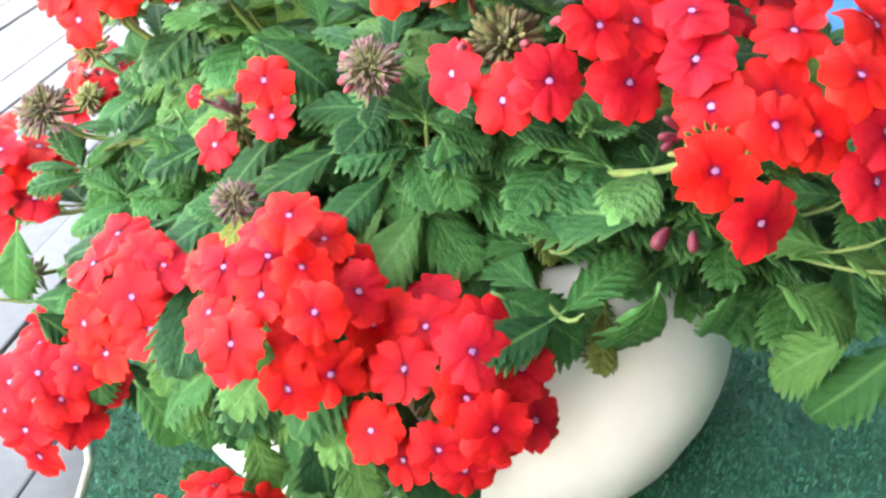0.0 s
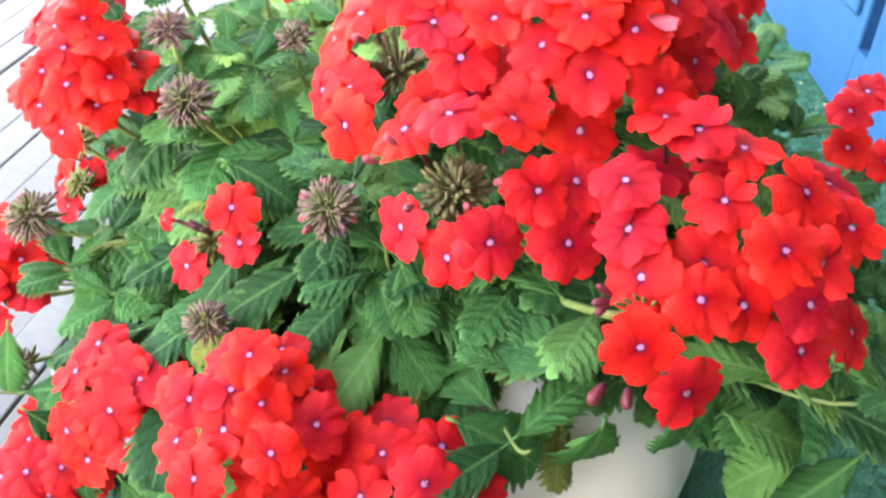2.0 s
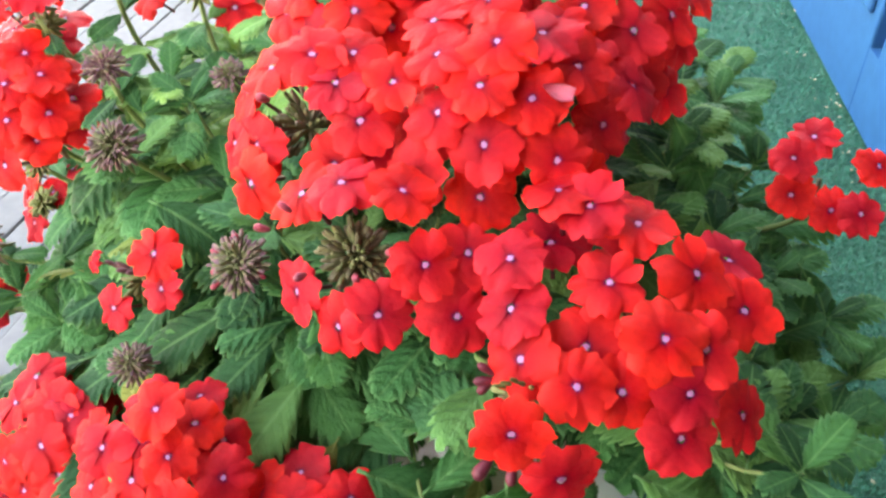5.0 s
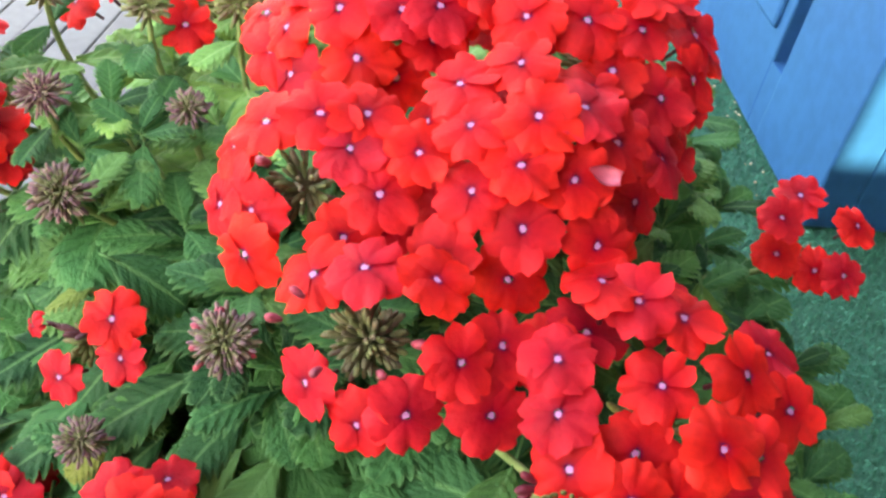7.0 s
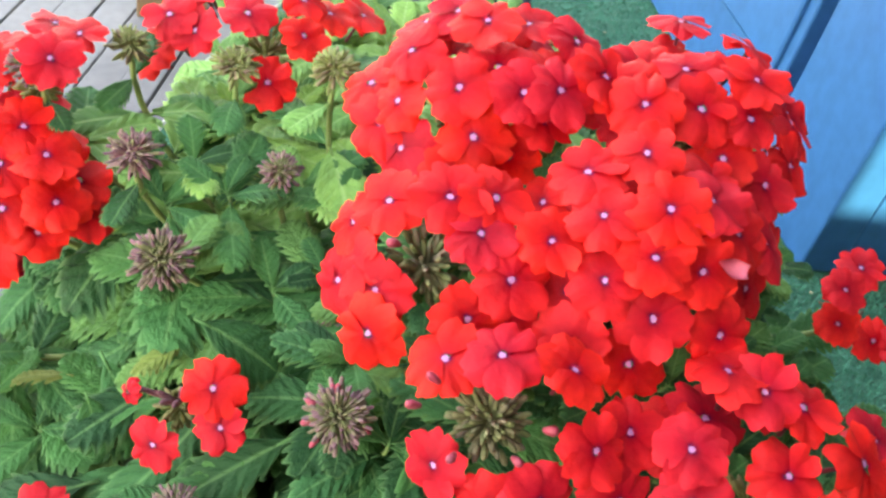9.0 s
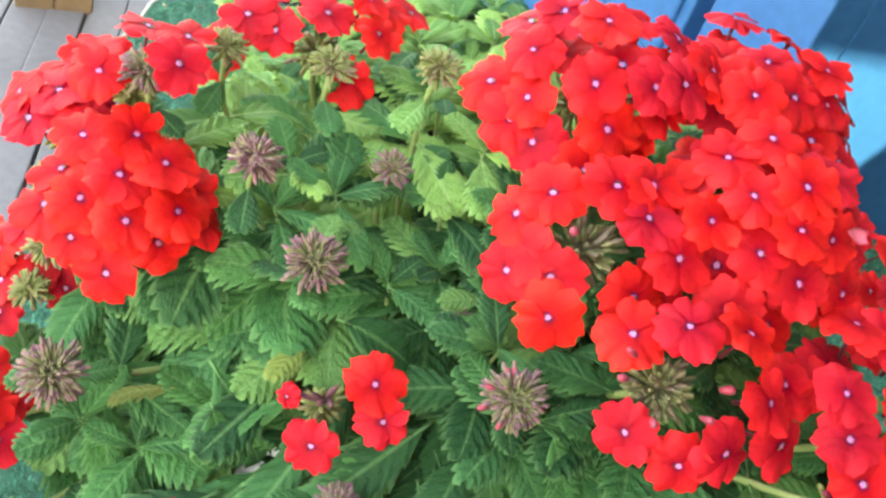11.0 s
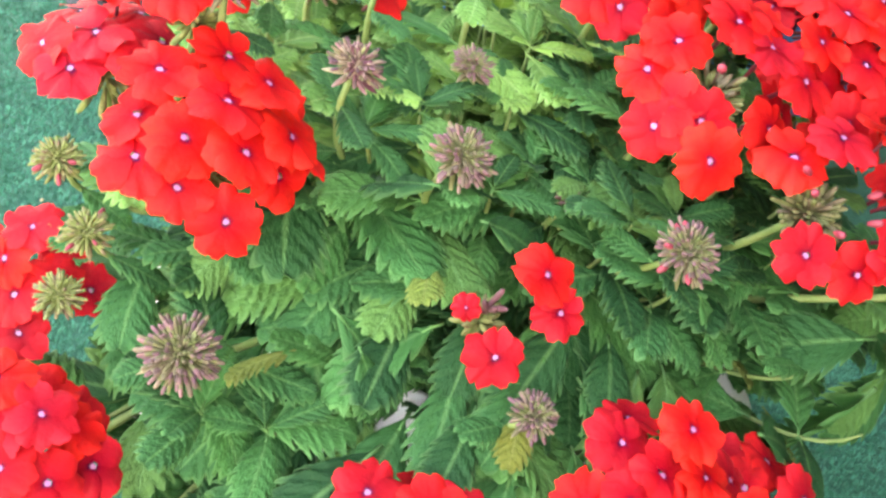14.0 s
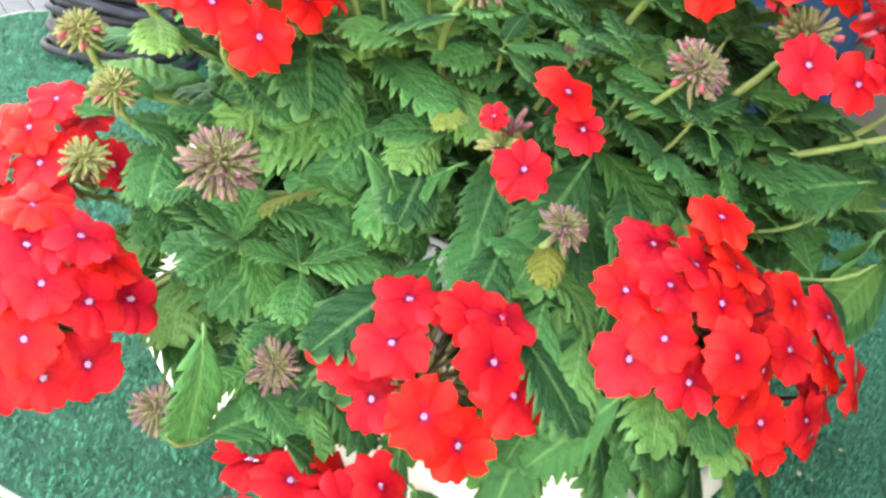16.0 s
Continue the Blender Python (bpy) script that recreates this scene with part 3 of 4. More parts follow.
flower_head((18, 276, 226), (-0.22, -0.42, 0.88), [(-7, 265, 233), (-5, 256, 223), (15, 273, 258), (-4, 277, 243), (19, 263, 249), (24, 250, 250), (34, 250, 252), (48, 257, 254), (60, 267, 250), (42, 272, 256), (35, 288, 246), (24, 297, 240), (40, 266, 240), (52, 278, 240), (10, 281, 240), (-11, 263, 226)], 1.02, fill=7, reach=76, seed=10)
flower_head((86, 268, 228), (0.06, -0.38, 0.92), [(57, 245, 254), (74, 246, 254), (97, 236, 238), (108, 276, 242), (96, 276, 252), (74, 264, 256), (64, 282, 246), (78, 290, 246), (66, 272, 234), (60, 258, 240), (82, 238, 244), (54, 254, 253), (106, 290, 252), (83, 297, 255), (110, 243, 215)], 1.0, fill=12, seed=11)
flower_head((178, 266, 158), (0.0, -0.5, 0.85), [(170, 265, 187), (176, 247, 169), (185, 244, 170), (162, 257, 183), (163, 252, 171), (194, 262, 178)], 0.80, buds=18, bud_way=(0.2, -0.2, 0.95), seed=12)
flower_head((-62, 222, 142), (-0.45, -0.6, 0.7), [(-68, 208, 141), (-49, 206, 153), (-52, 213, 162)], 0.86, seed=13, face=2.5)
flower_head((-118, 285, 160), (-0.1, -0.5, 0.85), [(-131, 294, 187), (-132, 276, 177), (-122, 275, 187), (-109, 278, 190), (-105, 269, 179), (-120, 266, 177), (-134, 272, 165), (-141, 282, 169), (-124, 263, 159), (-117, 286, 194)], 0.98, fill=12, reach=68, seed=14)
flower_head((-131, 323, 171), (-0.2, -0.3, 0.93), [(-148, 326, 180), (-128, 328, 195), (-137, 319, 186)], 0.96, fill=4, reach=70, seed=15)
flower_head((-46, 352, 192), (-0.1, -0.3, 0.95), [(-70, 329, 211), (-53, 331, 219), (-79, 334, 213), (-11, 358, 210), (-34, 344, 220), (-24, 350, 213), (-58, 349, 221), (-40, 361, 219), (-80, 346, 199), (-86, 340, 194)], 0.95, fill=3, reach=60, seed=16)
flower_head((-170, 276, 74), (-0.3, -0.5, 0.8), [(-165, 268, 102), (-177, 262, 93), (-167, 256, 89), (-177, 272, 99), (-182, 258, 80), (-172, 282, 105), (-167, 253, 72)], 0.96, fill=10, seed=17)
flower_head((-140, 336, 90), (-0.6, -0.2, 0.75), [(-144, 333, 116), (-153, 330, 108), (-152, 323, 99)], 0.9, fill=8, seed=18)
flower_head((-116, 306, 195), (-0.15, -0.35, 0.92), [(-108, 287, 219), (-103, 305, 218), (-113, 318, 213), (-127, 312, 206), (-128, 297, 208)], 0.95, seed=20)
bud_head((-18, 194, 176), (-0.2, -0.6, 0.75), 10, 60, 31, rosy=5)
bud_head((-70, 240, 186), (-0.1, -0.6, 0.8), 10, 60, 32)
bud_head((-38, 276, 195), (0, -0.3, 1), 7, 40, 33)
bud_head((-83, 276, 196), (0, -0.3, 1), 9, 34, 34, mat=DRIED, label="spent purple-brown flower head gone to seed")
bud_head((-55, 307, 213), (0, -0.2, 1), 8, 40, 35, mat=CALYX, label="pale green bud cluster not yet coloured")
bud_head((-24, 294, 224), (0, -0.2, 1), 8, 40, 36, mat=CALYX, label="pale green bud cluster not yet coloured")
bud_head((-19, 237, 167), (0, -0.4, 0.9), 5, 24, 37)
bud_head((-60, 194, 129), (0, -0.5, 0.9), 8, 40, 38)
bud_head((-138, 251, 129), (-0.2, -0.5, 0.85), 11, 60, 39)
bud_head((-115, 296, 211), (-0.1, -0.2, 1), 9, 44, 40, rosy=4)
bud_head((-89, 312, 213), (0, -0.2, 1), 7, 36, 41, mat=CALYX, label="small pale green bud cluster on a long stalk")
bud_head((-138, 310, 128), (-0.4, -0.3, 0.8), 8, 40, 42, mat=CALYX, rosy=4)
bud_head((-137, 336, 138), (-0.4, -0.2, 0.8), 8, 40, 43, mat=CALYX, rosy=4)
bud_head((-143, 313, 104), (-0.5, -0.3, 0.6), 8, 36, 44, mat=CALYX)
bud_head((-125, 228, 77), (-0.3, -0.6, 0.7), 8, 36, 45)
bud_head((-152, 240, 62), (-0.6, -0.5, 0.2), 8, 36, 46)
flower_head((-58, 122, 42), (-0.1, -0.5, 0.85), [(-62, 112, 64), (-48, 116, 62)], 1.0, fill=10, seed=19)


def extra_buds(name, specs, mat, label):
    """Closed buds, dried florets and stray calyces beside the heads: place and way, length and thickness in millimetres."""
    for (x, y, z), way, length, thick in specs:
        bm = bmesh.new()
        bud(bm, Vector((x, y, z)) / 1000, Vector(way), length / 1000, thick / 1000)
        ob = part(name, bm, mat, plant, label)
        ob.matrix_parent_inverse = Matrix.Translation(-plant.location)


opening = new("opening_floret", FLORETS[3])
opening.parent = plant
opening.matrix_parent_inverse = Matrix.Translation(-plant.location)
opening.matrix_basis = Matrix.Translation((-0.076, 0.217, 0.1535)) @ basis((-0.7, -0.5, 0.5)) @ Matrix.Diagonal((0.40, 0.40, 0.75, 1))
tagged(opening, "small bright red floret half open")
extra_buds("floret_tube", [((-62, 220, 146), (-1, 0.1, 0.4), 13, 0.9), ((-62, 220, 147), (-0.5, -0.6, 0.6), 10, 1.0), ((-61, 221, 147), (-0.2, -0.7, 0.5), 10, 1.0), ((-62, 221, 147), (0.1, -0.3, 0.9), 9, 1.0), ((-62, 220, 146), (-0.6, -0.2, 0.7), 10, 1.0)], DRIED, "purplish tube of a dropped floret")
extra_buds("closed_bud", [((61, 138, 160), (-0.5, -0.6, -0.3), 7, 2.1), ((67, 136, 161), (-0.1, -0.7, -0.4), 6, 1.6)], THROAT, "dark red closed bud")
extra_buds("emptied_calyx", [((71, 146, 180), (-0.9 + 0.2 * i, -0.55, 0.8 - 0.1 * abs(i - 2)), 15, 0.7) for i in range(8)], CALYX, "pale green emptied calyx")
extra_buds("dried_floret", [((62, 145, 183), (-1, -0.2, 0.1), 7, 1.3), ((61, 145, 185), (-0.9, 0.1, 0.6), 6, 1.1), ((60, 145, 183), (-0.7, -0.5, -0.5), 5, 1.3)], THROAT, "shrivelled purple floret")
extra_buds("rosy_bud", [((-2, 176, 204), (-1, -0.2, 0.4), 4.5, 1.2), ((3, 182, 206), (-0.9, 0.2, 0.6), 4.5, 1.1), ((30, 174, 200), (0.6, -0.5, 0.5), 4.5, 1.4), ((22, 168, 196), (0.2, -0.8, 0.5), 4.5, 1.2), ((-8, 214, 222), (-0.8, -0.4, 0.5), 4.5, 1.4), ((8, 170, 194), (-0.5, -0.8, 0.3), 4.5, 1.2)], BUD_TIP, "rosy unopened bud")


def fallen_petal():
    bm = bmesh.new()
    rows = []
    for i in range(7):
        t = i / 6
        w = 0.0026 * (math.sin(math.pi * 0.5 * min(1, t * 1.5 + 0.06)) if t < 0.7 else 1 - (t - 0.7) * 0.9)
        rows.append([bm.verts.new((0.0085 * (t - 0.5), w * u, 0.0010 * u * u + 0.0012 * (t - 0.5) ** 2 * 4)) for u in (-1, -0.5, 0, 0.5, 1)])
    for a, b in zip(rows, rows[1:]):
        for k in range(4):
            bm.faces.new((a[k], b[k], b[k + 1], a[k + 1]))
    bmesh.ops.solidify(bm, geom=bm.faces[:], thickness=0.0002)
    ob = tagged(part("fallen_petal", bm, PALE_PETAL), "faded pale pink petal lying on a red flower head", "petal")
    ob.matrix_world = Matrix.Translation((0.0735, 0.1985, 0.2375)) @ basis((0.1, -0.6, 0.8)) @ pose(0, 0, 0, 0, 0, -20)


fallen_petal()


# ---- stems and leaves ----
def leaf_mesh(seed):
    """A coarsely toothed, quilted leaf along +x, one long, with uv along and across it; rows follow the side veins."""
    rng = random.Random(seed)
    bm = bmesh.new()
    uv = bm.loops.layers.uv.new("UVMap")
    teeth, per = 7, 6
    n = teeth * per
    cols = (0.0, 0.32, 0.62, 0.84, 1.0)
    bend, cup = rng.uniform(0.15, 0.8), rng.uniform(0.10, 0.40)
    wide, side = rng.uniform(0.29, 0.36), rng.uniform(-0.12, 0.12)
    deep, sweep = rng.uniform(0.32, 0.44), rng.uniform(1.05, 1.3)
    quilt, wave, lag = rng.uniform(0.006, 0.012), rng.uniform(0.02, 0.05), rng.uniform(0, 6)
    coords = {}
    for sgn in (-1, 1):
        grid = []
        for i in range(n + 1):
            t = i / n
            body = 1.9 * t ** 0.52 * (1 - t) ** 0.72 + 0.02
            ph = (i % per) / per
            gap = (1.0, 0.46, 0.30, 0.06, 0.0, 0.42)[i % per] * rng.uniform(0.8, 1.15)
            row = []
            for u in cols:
                cut = deep * (1.15 - 0.45 * t) * gap * u ** 4
                w = wide * body * u * (1 - cut)
                x = 0.05 + 0.84 * t + sweep * wide * body * u * (1 - 1.1 * cut) * (1 - 0.55 * t)
                z = cup * w * (1.1 - 0.9 * u) - quilt * math.cos(2 * math.pi * (ph - 0.62)) * u * (1.5 - u) * min(1.0, body * 1.4)
                z += wave * math.sin(7 * t + lag + (2 if sgn > 0 else 0)) * u * u + 0.012 * rng.uniform(-1, 1) * u - 0.05 * u ** 4 * (1 - gap)
                ang = bend * x
                xx, zz = math.sin(ang) / bend, -(1 - math.cos(ang)) / bend
                row.append(bm.verts.new((xx, sgn * w + side * x * x, zz + z)))
                coords[row[-1]] = (t, 0.5 + 0.5 * sgn * u)
            grid.append(row)
        for a, b in zip(grid, grid[1:]):
            for k in range(len(cols) - 1):
                q = (a[k], b[k], b[k + 1], a[k + 1])
                bm.faces.new(q if sgn > 0 else q[::-1])
    bmesh.ops.remove_doubles(bm, verts=[v for v, (t, a) in coords.items() if abs(a - 0.5) < 1e-6], dist=1e-5)
    for f in bm.faces:
        for loop in f.loops:
            loop[uv].uv = coords.get(loop.vert, (0, 0.5))
    before = set(bm.faces)
    tube(bm, [Vector((-0.02, 0, 0.0)), Vector((0.06, 0, 0.004)), Vector((0.14, side * 0.02, -0.004))], [0.016, 0.013, 0.009], 5)
    for f in bm.faces:
        if f not in before:
            for loop in f.loops:
                loop[uv].uv = (0.5, 0.5)
    me = bpy.data.meshes.new("leaf")
    bm.to_mesh(me)
    bm.free()
    me.materials.append(LEAF)
    me.polygons.foreach_set("use_smooth", [True] * len(me.polygons))
    return me


LEAVES = [leaf_mesh(40 + i) for i in range(8)]
for old in LEAVES[:8]:
    fresh = old.copy()
    fresh.materials[0] = LEAF_YOUNG_LIT
    LEAVES.append(fresh)
for old in LEAVES[:4]:
    faded = old.copy()
    faded.materials[0] = LEAF_OLD
    LEAVES.append(faded)
LEAF_POSES = []  # pose, nearness rank, mesh


def put_leaf(place, azimuth, rise, length, rng, roll=0.0, rank=0):
    turn = Matrix.Rotation(azimuth, 4, "Z") @ Matrix.Rotation(-rise, 4, "Y") @ Matrix.Rotation(roll, 4, "X")
    open_side = Vector((place.x * 0.5 - 0.15, -0.42 + (place.y - 0.26) * 1.6, 0.85)).normalized()
    lean = turn.col[2].to_3d().rotation_difference(open_side)
    turn = Quaternion().slerp(lean, rng.uniform(0.10, 0.55)).to_matrix().to_4x4() @ turn
    m = Matrix.Translation(place) @ turn @ Matrix.Diagonal((length, length * rng.uniform(0.85, 1.1), length, 1))
    # High back leaves take the young material, with the back light in its colour.
    young = 8 if place.y > 0.284 and place.z > 0.14 and place.x < 0.06 and rank <= 4 and rng.random() < 0.75 else 0
    tip = m @ Vector((0.8, 0, 0))
    kind = rng.randrange(8) + (young if tip.y > 0.262 else 0)
    if not (0.030 < tip.x < 0.135 and tip.y < 0.176 and tip.z < 0.165) and not (tip.x < -0.138 and tip.y < 0.27 and tip.z < 0.085) and all((tip - c - ax * 0.022).length > 0.019 for c, ax, full in STALKS if full):  # planter and mat lie bare there, and heads stay clear
        LEAF_POSES.append((m, rank, kind))


MOUND = [(-0.018, 0.194, 0.178), (-0.07, 0.24, 0.185), (-0.08, 0.287, 0.19), (-0.043, 0.329, 0.2), (-0.011, 0.311, 0.208), (-0.019, 0.237, 0.175), (-0.06, 0.194, 0.131), (-0.138, 0.251, 0.126), (-0.14, 0.31, 0.121), (0.0, 0.165, 0.131), (0.06, 0.165, 0.136), (0.12, 0.2, 0.146), (0.15, 0.25, 0.151), (-0.1, 0.19, 0.096), (-0.05, 0.16, 0.111), (0.07, 0.22, 0.21), (0.1, 0.28, 0.215), (0.0, 0.36, 0.19), (-0.05, 0.39, 0.156), (0.05, 0.36, 0.19), (0.12, 0.33, 0.17), (-0.12, 0.36, 0.126), (-0.165, 0.27, 0.074), (-0.15, 0.22, 0.064), (0.17, 0.22, 0.1), (0.165, 0.28, 0.12), (0.0, 0.42, 0.185), (0.06, 0.41, 0.185), (-0.08, 0.39, 0.165), (0.12, 0.39, 0.165), (0.06, 0.275, 0.215), (0.02, 0.285, 0.21), (0.065, 0.29, 0.226), (0.09, 0.305, 0.215), (0.115, 0.27, 0.192)]


def mound(x, y):
    num = den = 0.0
    for mx, my, mz in MOUND:
        w = 1 / ((x - mx) ** 2 + (y - my) ** 2 + 0.00012) ** 1.5
        num, den = num + w * mz, den + w
    return num / den


shoot_bm = bmesh.new()


def stem(tip, way, rng, bm, root=None, thick=0.0011, end=1.0):
    """A stem from the soil to the tip, which it reaches along the way; returns its points, from the tip down."""
    if root is None:
        k = 0.42 + rng.uniform(-0.1, 0.1)
        root = Vector((POT_C[0] + max(-0.055, min(0.055, (tip.x - POT_C[0]) * k)), POT_C[1] + max(-0.07, min(0.07, (tip.y - POT_C[1]) * k)), 0.087))
    reach = (tip - root).length
    pts = bezier(root, root + Vector((0, 0, 0.35 * reach)) + (tip - root) * 0.15, tip - way * 0.40 * reach, tip, 14)
    tube(bm, pts, [thick * (1.5 - 0.5 * i / 14) * (end if i == 14 else 1) for i in range(15)], 6)
    return pts[::-1]


def clothe(pts, rng, lengths, first, gap, rank, lift=0.55):
    """Opposite leaf pairs down a stem; each pair turned a quarter against the one above."""
    a = rng.uniform(0, math.pi)
    run, want, k = 0.0, first, 0
    for p, q in zip(pts, pts[1:]):
        step = (q - p).length
        while run + step >= want and k < len(lengths):
            place = p.lerp(q, (want - run) / step)
            for s in (0, math.pi):
                put_leaf(place, a + s + rng.gauss(0, 0.22), lift - 0.13 * k + rng.gauss(0, 0.16), lengths[k] * rng.uniform(0.82, 1.15), rng, rng.gauss(0, 0.22), rank + k)
            a += math.pi / 2 + rng.gauss(0, 0.15)
            k += 1
            want += gap * rng.uniform(0.85, 1.2)
        run += step


rng = random.Random(21)
for c, ax, full in STALKS:
    bm = bmesh.new()
    pts = stem(c - ax * 0.004, ax, rng, bm, thick=0.0012 if full else 0.0010)
    part("stem", bm, STEM, plant, "pale green hairy flower stalk").matrix_parent_inverse = Matrix.Translation(-plant.location)
    clothe(pts, rng, (0.022, 0.036, 0.045, 0.048, 0.045) if not full else (0.034, 0.042, 0.046, 0.045, 0.042), 0.011 if not full else 0.026, 0.018, 0, 0.35)

# leafy shoots without flowers fill the mound
tips = []
for attempt in range(5000):
    x, y = rng.uniform(-0.19, 0.18), rng.uniform(0.13, 0.45)
    if ((x + 0.005) / 0.180) ** 2 + ((y - 0.283) / 0.155) ** 2 > 1:
        continue
    if all((x - a) ** 2 + (y - b) ** 2 > 0.0168 ** 2 for a, b in tips):
        tips.append((x, y))
tips += [(0.137, 0.162), (0.152, 0.182), (0.166, 0.203), (0.150, 0.150), (0.178, 0.228), (0.190, 0.250), (0.200, 0.232), (0.184, 0.205)]
for x, y in tips:
    if any(full and c.z < 0.125 and abs(x - c.x) < 0.032 and -0.055 < y - c.y < 0.012 for c, ax, full in STALKS) or (x < -0.085 and y > 0.20 and rng.random() < 0.35) or (x < -0.065 and y > 0.305) or (0.05 < x < 0.12 and y < 0.186):
        continue
    z = mound(x, y) + rng.uniform(-0.012, 0.004)
    for c, ax, full in STALKS:
        if full and abs(x - c.x) < 0.034 and -0.055 < y - c.y < 0.030:
            z = min(z, c.z - 0.030 + min(0.0, y - c.y) * 0.75)
        elif math.hypot(c.x - x, c.y - y) < 0.012:
            z = min(z, c.z - 0.012)
    tip = Vector((x, y, max(0.07, z)))
    way = Vector(((x - POT_C[0]) * 3, (y - POT_C[1]) * 3, 0.8)).normalized()
    pts = stem(tip, way, rng, shoot_bm, thick=0.00065, end=0.3)
    turn = rng.uniform(0, math.pi)
    for k in range(4):
        put_leaf(pts[0].lerp(pts[1], 0.08 * k), turn + k * math.pi / 2 + (math.pi / 2 if k > 1 else 0), 0.9 - 0.12 * k, 0.017 + 0.004 * k, rng, 0, 1)
    clothe(pts, rng, (0.030, 0.037, 0.043, 0.046, 0.045, 0.042), 0.0040, 0.0150, 1, 0.4)

# low leaves hanging over the planter's shoulder
for i in range(68):
    a = radians(168 + 1.38 * i + rng.uniform(-3, 3))
    r = (abs(math.cos(a)) ** 2.3 + abs(math.sin(a)) ** 2.3) ** (-1 / 2.3)
    k = (0.80, 0.92, 0.70, 0.60)[i % 4]
    base = Vector((POT_C[0] + POT_HX * k * r * math.cos(a), POT_C[1] + POT_HY * k * r * math.sin(a), (0.108, 0.094, 0.122, 0.130)[i % 4] + rng.uniform(-0.004, 0.010)))
    put_leaf(base, a + rng.gauss(0, 0.5), -0.3 + rng.gauss(0, 0.2), rng.uniform(0.034, 0.048), rng, rng.gauss(0, 0.2), -1)

more = random.Random(77)
for i in range(26):
    a = radians(204 + 2.3 * i + more.uniform(-2, 2))
    r = (abs(math.cos(a)) ** 2.3 + abs(math.sin(a)) ** 2.3) ** (-1 / 2.3)
    k = (0.95, 0.85)[i % 2]
    base = Vector((POT_C[0] + POT_HX * k * r * math.cos(a), POT_C[1] + POT_HY * k * r * math.sin(a), (0.082, 0.100)[i % 2] + more.uniform(-0.006, 0.008)))
    put_leaf(base, a + more.gauss(0, 0.5), -0.6 + more.gauss(0, 0.25), more.uniform(0.034, 0.046), more, more.gauss(0, 0.2), -1)

# large leaves that stand out: base and tip in millimetres
for base, tip, broad in (((64, 160, 149), (27, 183, 139), 1.25), ((67, 152, 132), (71, 168, 72), 0.9), ((21, 163, 119), (57, 158, 105), 1.3), ((107, 162, 126), (142, 157, 112), 1.15),
                         ((-70, 245, 174), (-79, 280, 160), 1.0), ((-59, 235, 167), (-28, 227, 157), 1.1), ((-90, 251, 131), (-67, 224, 105), 1.0), ((-97, 262, 110), (-82, 234, 98), 1.2),
                         ((-121, 262, 105), (-117, 233, 90), 1.1), ((-6, 205, 146), (6, 179, 137), 1.1), ((140, 166, 104), (108, 168, 86), 1.1), ((162, 170, 102), (128, 160, 64), 0.9),
                         ((92, 158, 128), (94, 167, 94), 0.7), ((-92, 235, 130), (-84, 222, 108), 1.2), ((-62, 248, 172), (-45, 264, 184), 1.1), ((4, 196, 156), (13, 178, 136), 1.2), ((182, 258, 128), (176, 236, 88), 1.0), ((178, 262, 132), (200, 248, 104), 1.0), ((128, 232, 176), (140, 214, 140), 1.1), ((118, 262, 196), (140, 250, 168), 1.1),
                         ((58, 296, 222), (72, 278, 236), 1.2), ((30, 228, 196), (14, 206, 200), 1.1), ((34, 222, 200), (26, 198, 206), 1.1), ((42, 214, 196), (34, 190, 202), 1.1), ((50, 292, 220), (38, 276, 234), 1.2), ((80, 298, 216), (94, 284, 226), 1.2), ((70, 284, 212), (84, 268, 222), 1.2), ((100, 270, 206), (120, 262, 196), 1.2),
                         ((-58, 159, 95), (-84, 170, 65), 1.0), ((-27, 148, 80), (30, 133, 58), 0.8), ((-32, 149, 80), (-24, 134, 50), 1.2), ((-64, 164, 86), (-52, 150, 56), 1.0), ((-112, 222, 82), (-132, 222, 50), 1.0), ((-148, 232, 92), (-152, 217, 58), 1.0),
                         ((-138, 206, 72), (-112, 203, 50), 1.1), ((-110, 190, 72), (-112, 182, 44), 1.0), ((-53, 150, 74), (-41, 136, 48), 1.0), ((-24, 145, 78), (-10, 128, 54), 1.1), ((-100, 190, 54), (-80, 178, 28), 1.1), ((-75, 178, 64), (-70, 170, 34), 0.9), ((-21, 206, 116), (-5, 176, 117), 1.1), ((6, 198, 116), (-10, 172, 110), 1.1), ((22, 192, 113), (2, 168, 106), 1.1), ((-16, 216, 114), (-36, 188, 112), 1.1)):
    b, t = Vector(base) / 1000, Vector(tip) / 1000
    ahead = (t - b).normalized()
    up = (Vector((0, -0.45, 0.9)) - ahead * ahead.dot(Vector((0, -0.45, 0.9)))).normalized()
    length = (t - b).length
    m = Matrix((ahead, up.cross(ahead), up)).transposed().to_4x4()
    LEAF_POSES.append((Matrix.Translation(b) @ m @ Matrix.Diagonal((length, length * broad, length, 1)), -1, rng.randrange(8)))

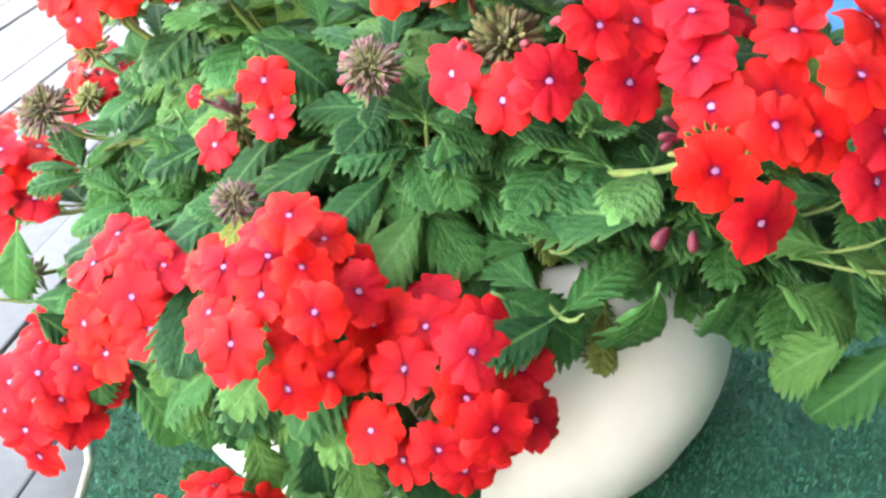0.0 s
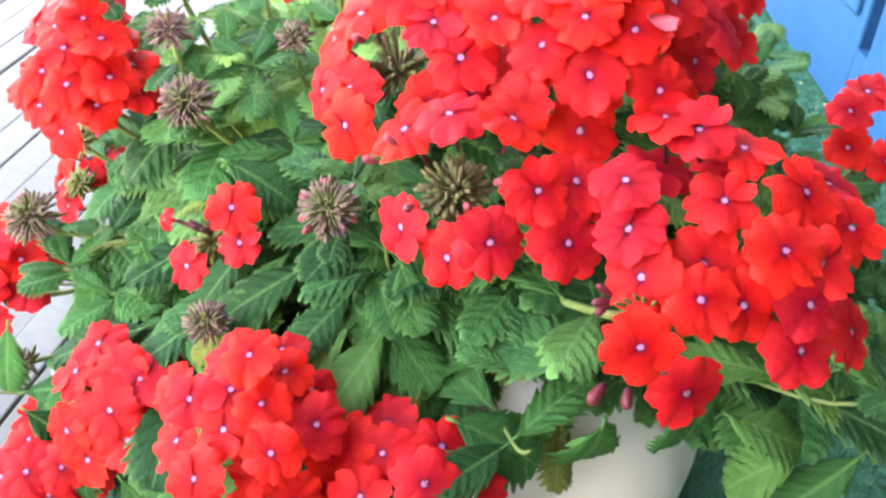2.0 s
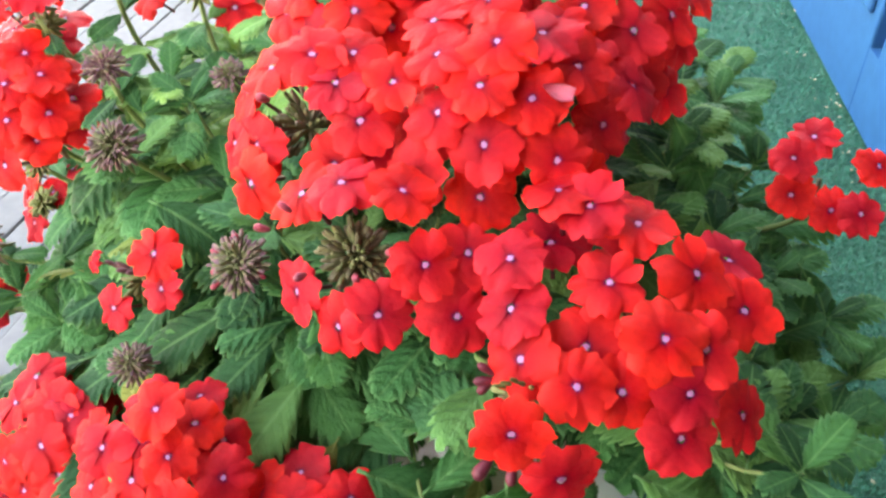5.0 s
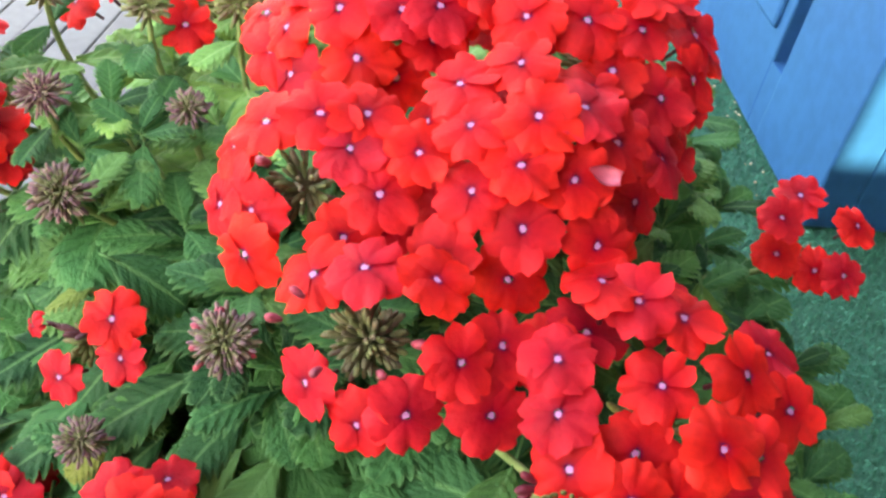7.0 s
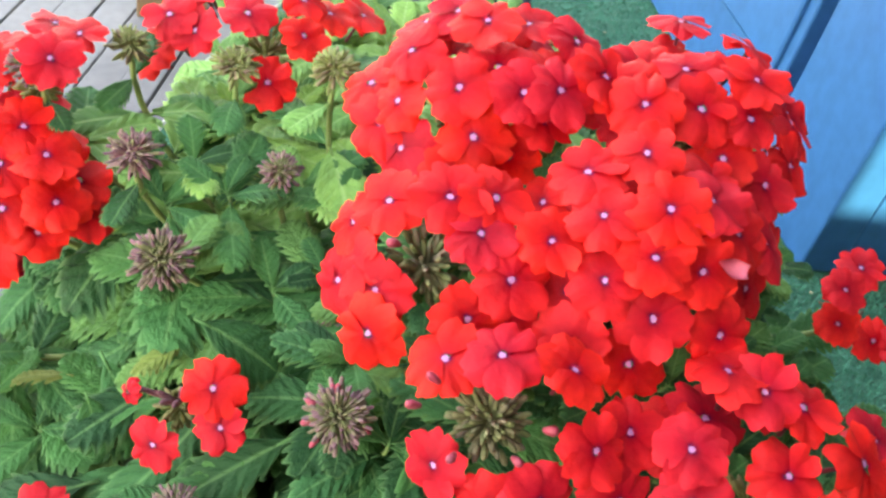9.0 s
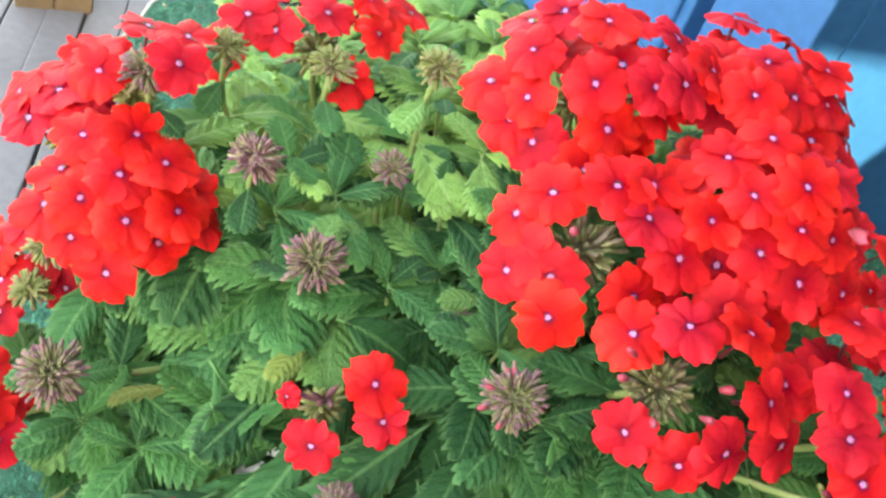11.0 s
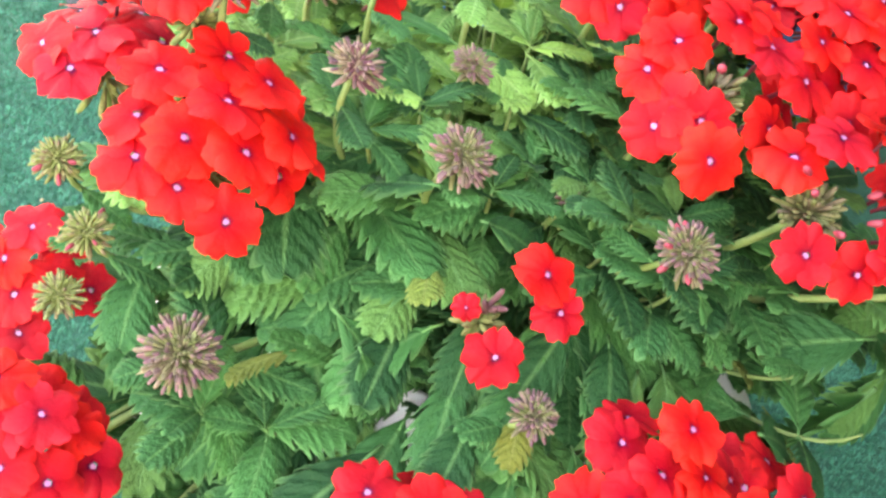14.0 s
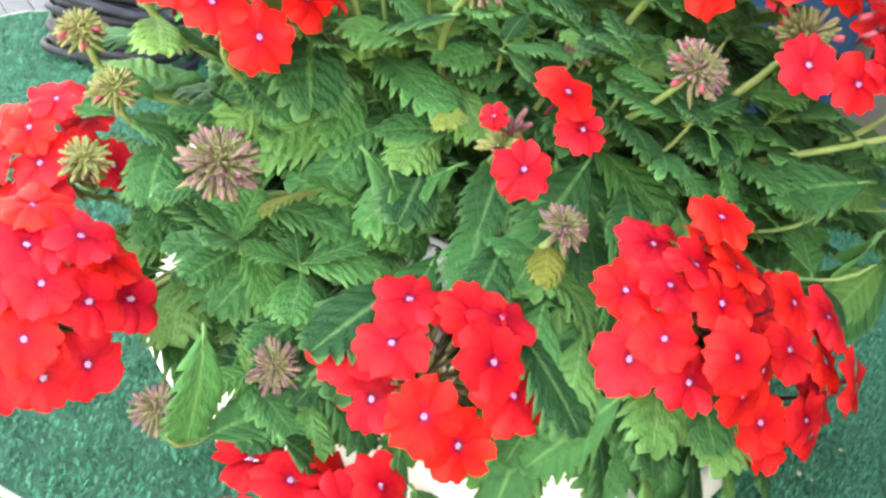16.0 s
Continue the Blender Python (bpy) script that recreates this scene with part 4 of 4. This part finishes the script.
# yellowing leaves low in the bush
for x, y, z, a, size in ((0.048, 0.205, 0.136, 3.6, 0.030), (0.060, 0.178, 0.104, 4.6, 0.028), (-0.052, 0.205, 0.122, 4.0, 0.024), (-0.062, 0.246, 0.146, 3.9, 0.024),
                         (-0.100, 0.252, 0.118, 3.0, 0.024), (0.012, 0.178, 0.116, 4.4, 0.026), (0.030, 0.196, 0.130, 5.4, 0.026)):
    place = Vector((x, y, z))
    tilt = Matrix.Rotation(a, 4, "Z") @ Matrix.Rotation(0.25 + rng.gauss(0, 0.2), 4, "Y") @ Matrix.Rotation(rng.gauss(0, 0.3), 4, "X")
    LEAF_POSES.append((Matrix.Translation(place) @ tilt @ Matrix.Diagonal((size, size, size, 1)), -1, 16 + rng.randrange(4)))

ob = tagged(part("leafy_shoot", shoot_bm, STEM, plant, "green square-edged leafy shoots rising from the soil"), kind="stuff")
ob.matrix_parent_inverse = Matrix.Translation(-plant.location)

LEAF_POSES.sort(key=lambda e: (e[1] > -1, e[1] > 3, -e[0].translation.z))
rest = {"leaf_mass": ([], [], [], LEAF), "young_leaf_mass": ([], [], [], LEAF_YOUNG_LIT)}
for i, (m, rank, kind) in enumerate(LEAF_POSES):
    me = LEAVES[kind]
    if i < 300:
        ob = new("leaf", me)
        ob.parent = plant
        ob.matrix_parent_inverse = Matrix.Translation(-plant.location)
        ob.matrix_basis = m
    else:
        vs, fs, uvs, _ = rest["leaf_mass" if kind < 8 else "young_leaf_mass"]
        co = np.empty(len(me.vertices) * 3)
        me.vertices.foreach_get("co", co)
        mat = np.array(m)
        fs.append((sum(len(v) for v in vs), [tuple(p.vertices) for p in me.polygons]))
        vs.append(co.reshape(-1, 3) @ mat[:3, :3].T + mat[:3, 3])
        flat = np.empty(len(me.loops) * 2)
        me.uv_layers[0].data.foreach_get("uv", flat)
        uvs.append(flat)
for name, (vs, fs, uvs, look_of) in rest.items():
    ob = part(name, (np.concatenate(vs).tolist(), [], [tuple(k + start for k in f) for start, group in fs for f in group]), look_of, plant)
    ob.data.uv_layers.new(name="UVMap").data.foreach_set("uv", np.concatenate(uvs))
    ob.matrix_parent_inverse = Matrix.Translation(-plant.location)
    tagged(ob, "inner green toothed leaves of the bush" if look_of is LEAF else "pale yellow-green young leaves of the bush, brightened as if lit from behind", kind="stuff")
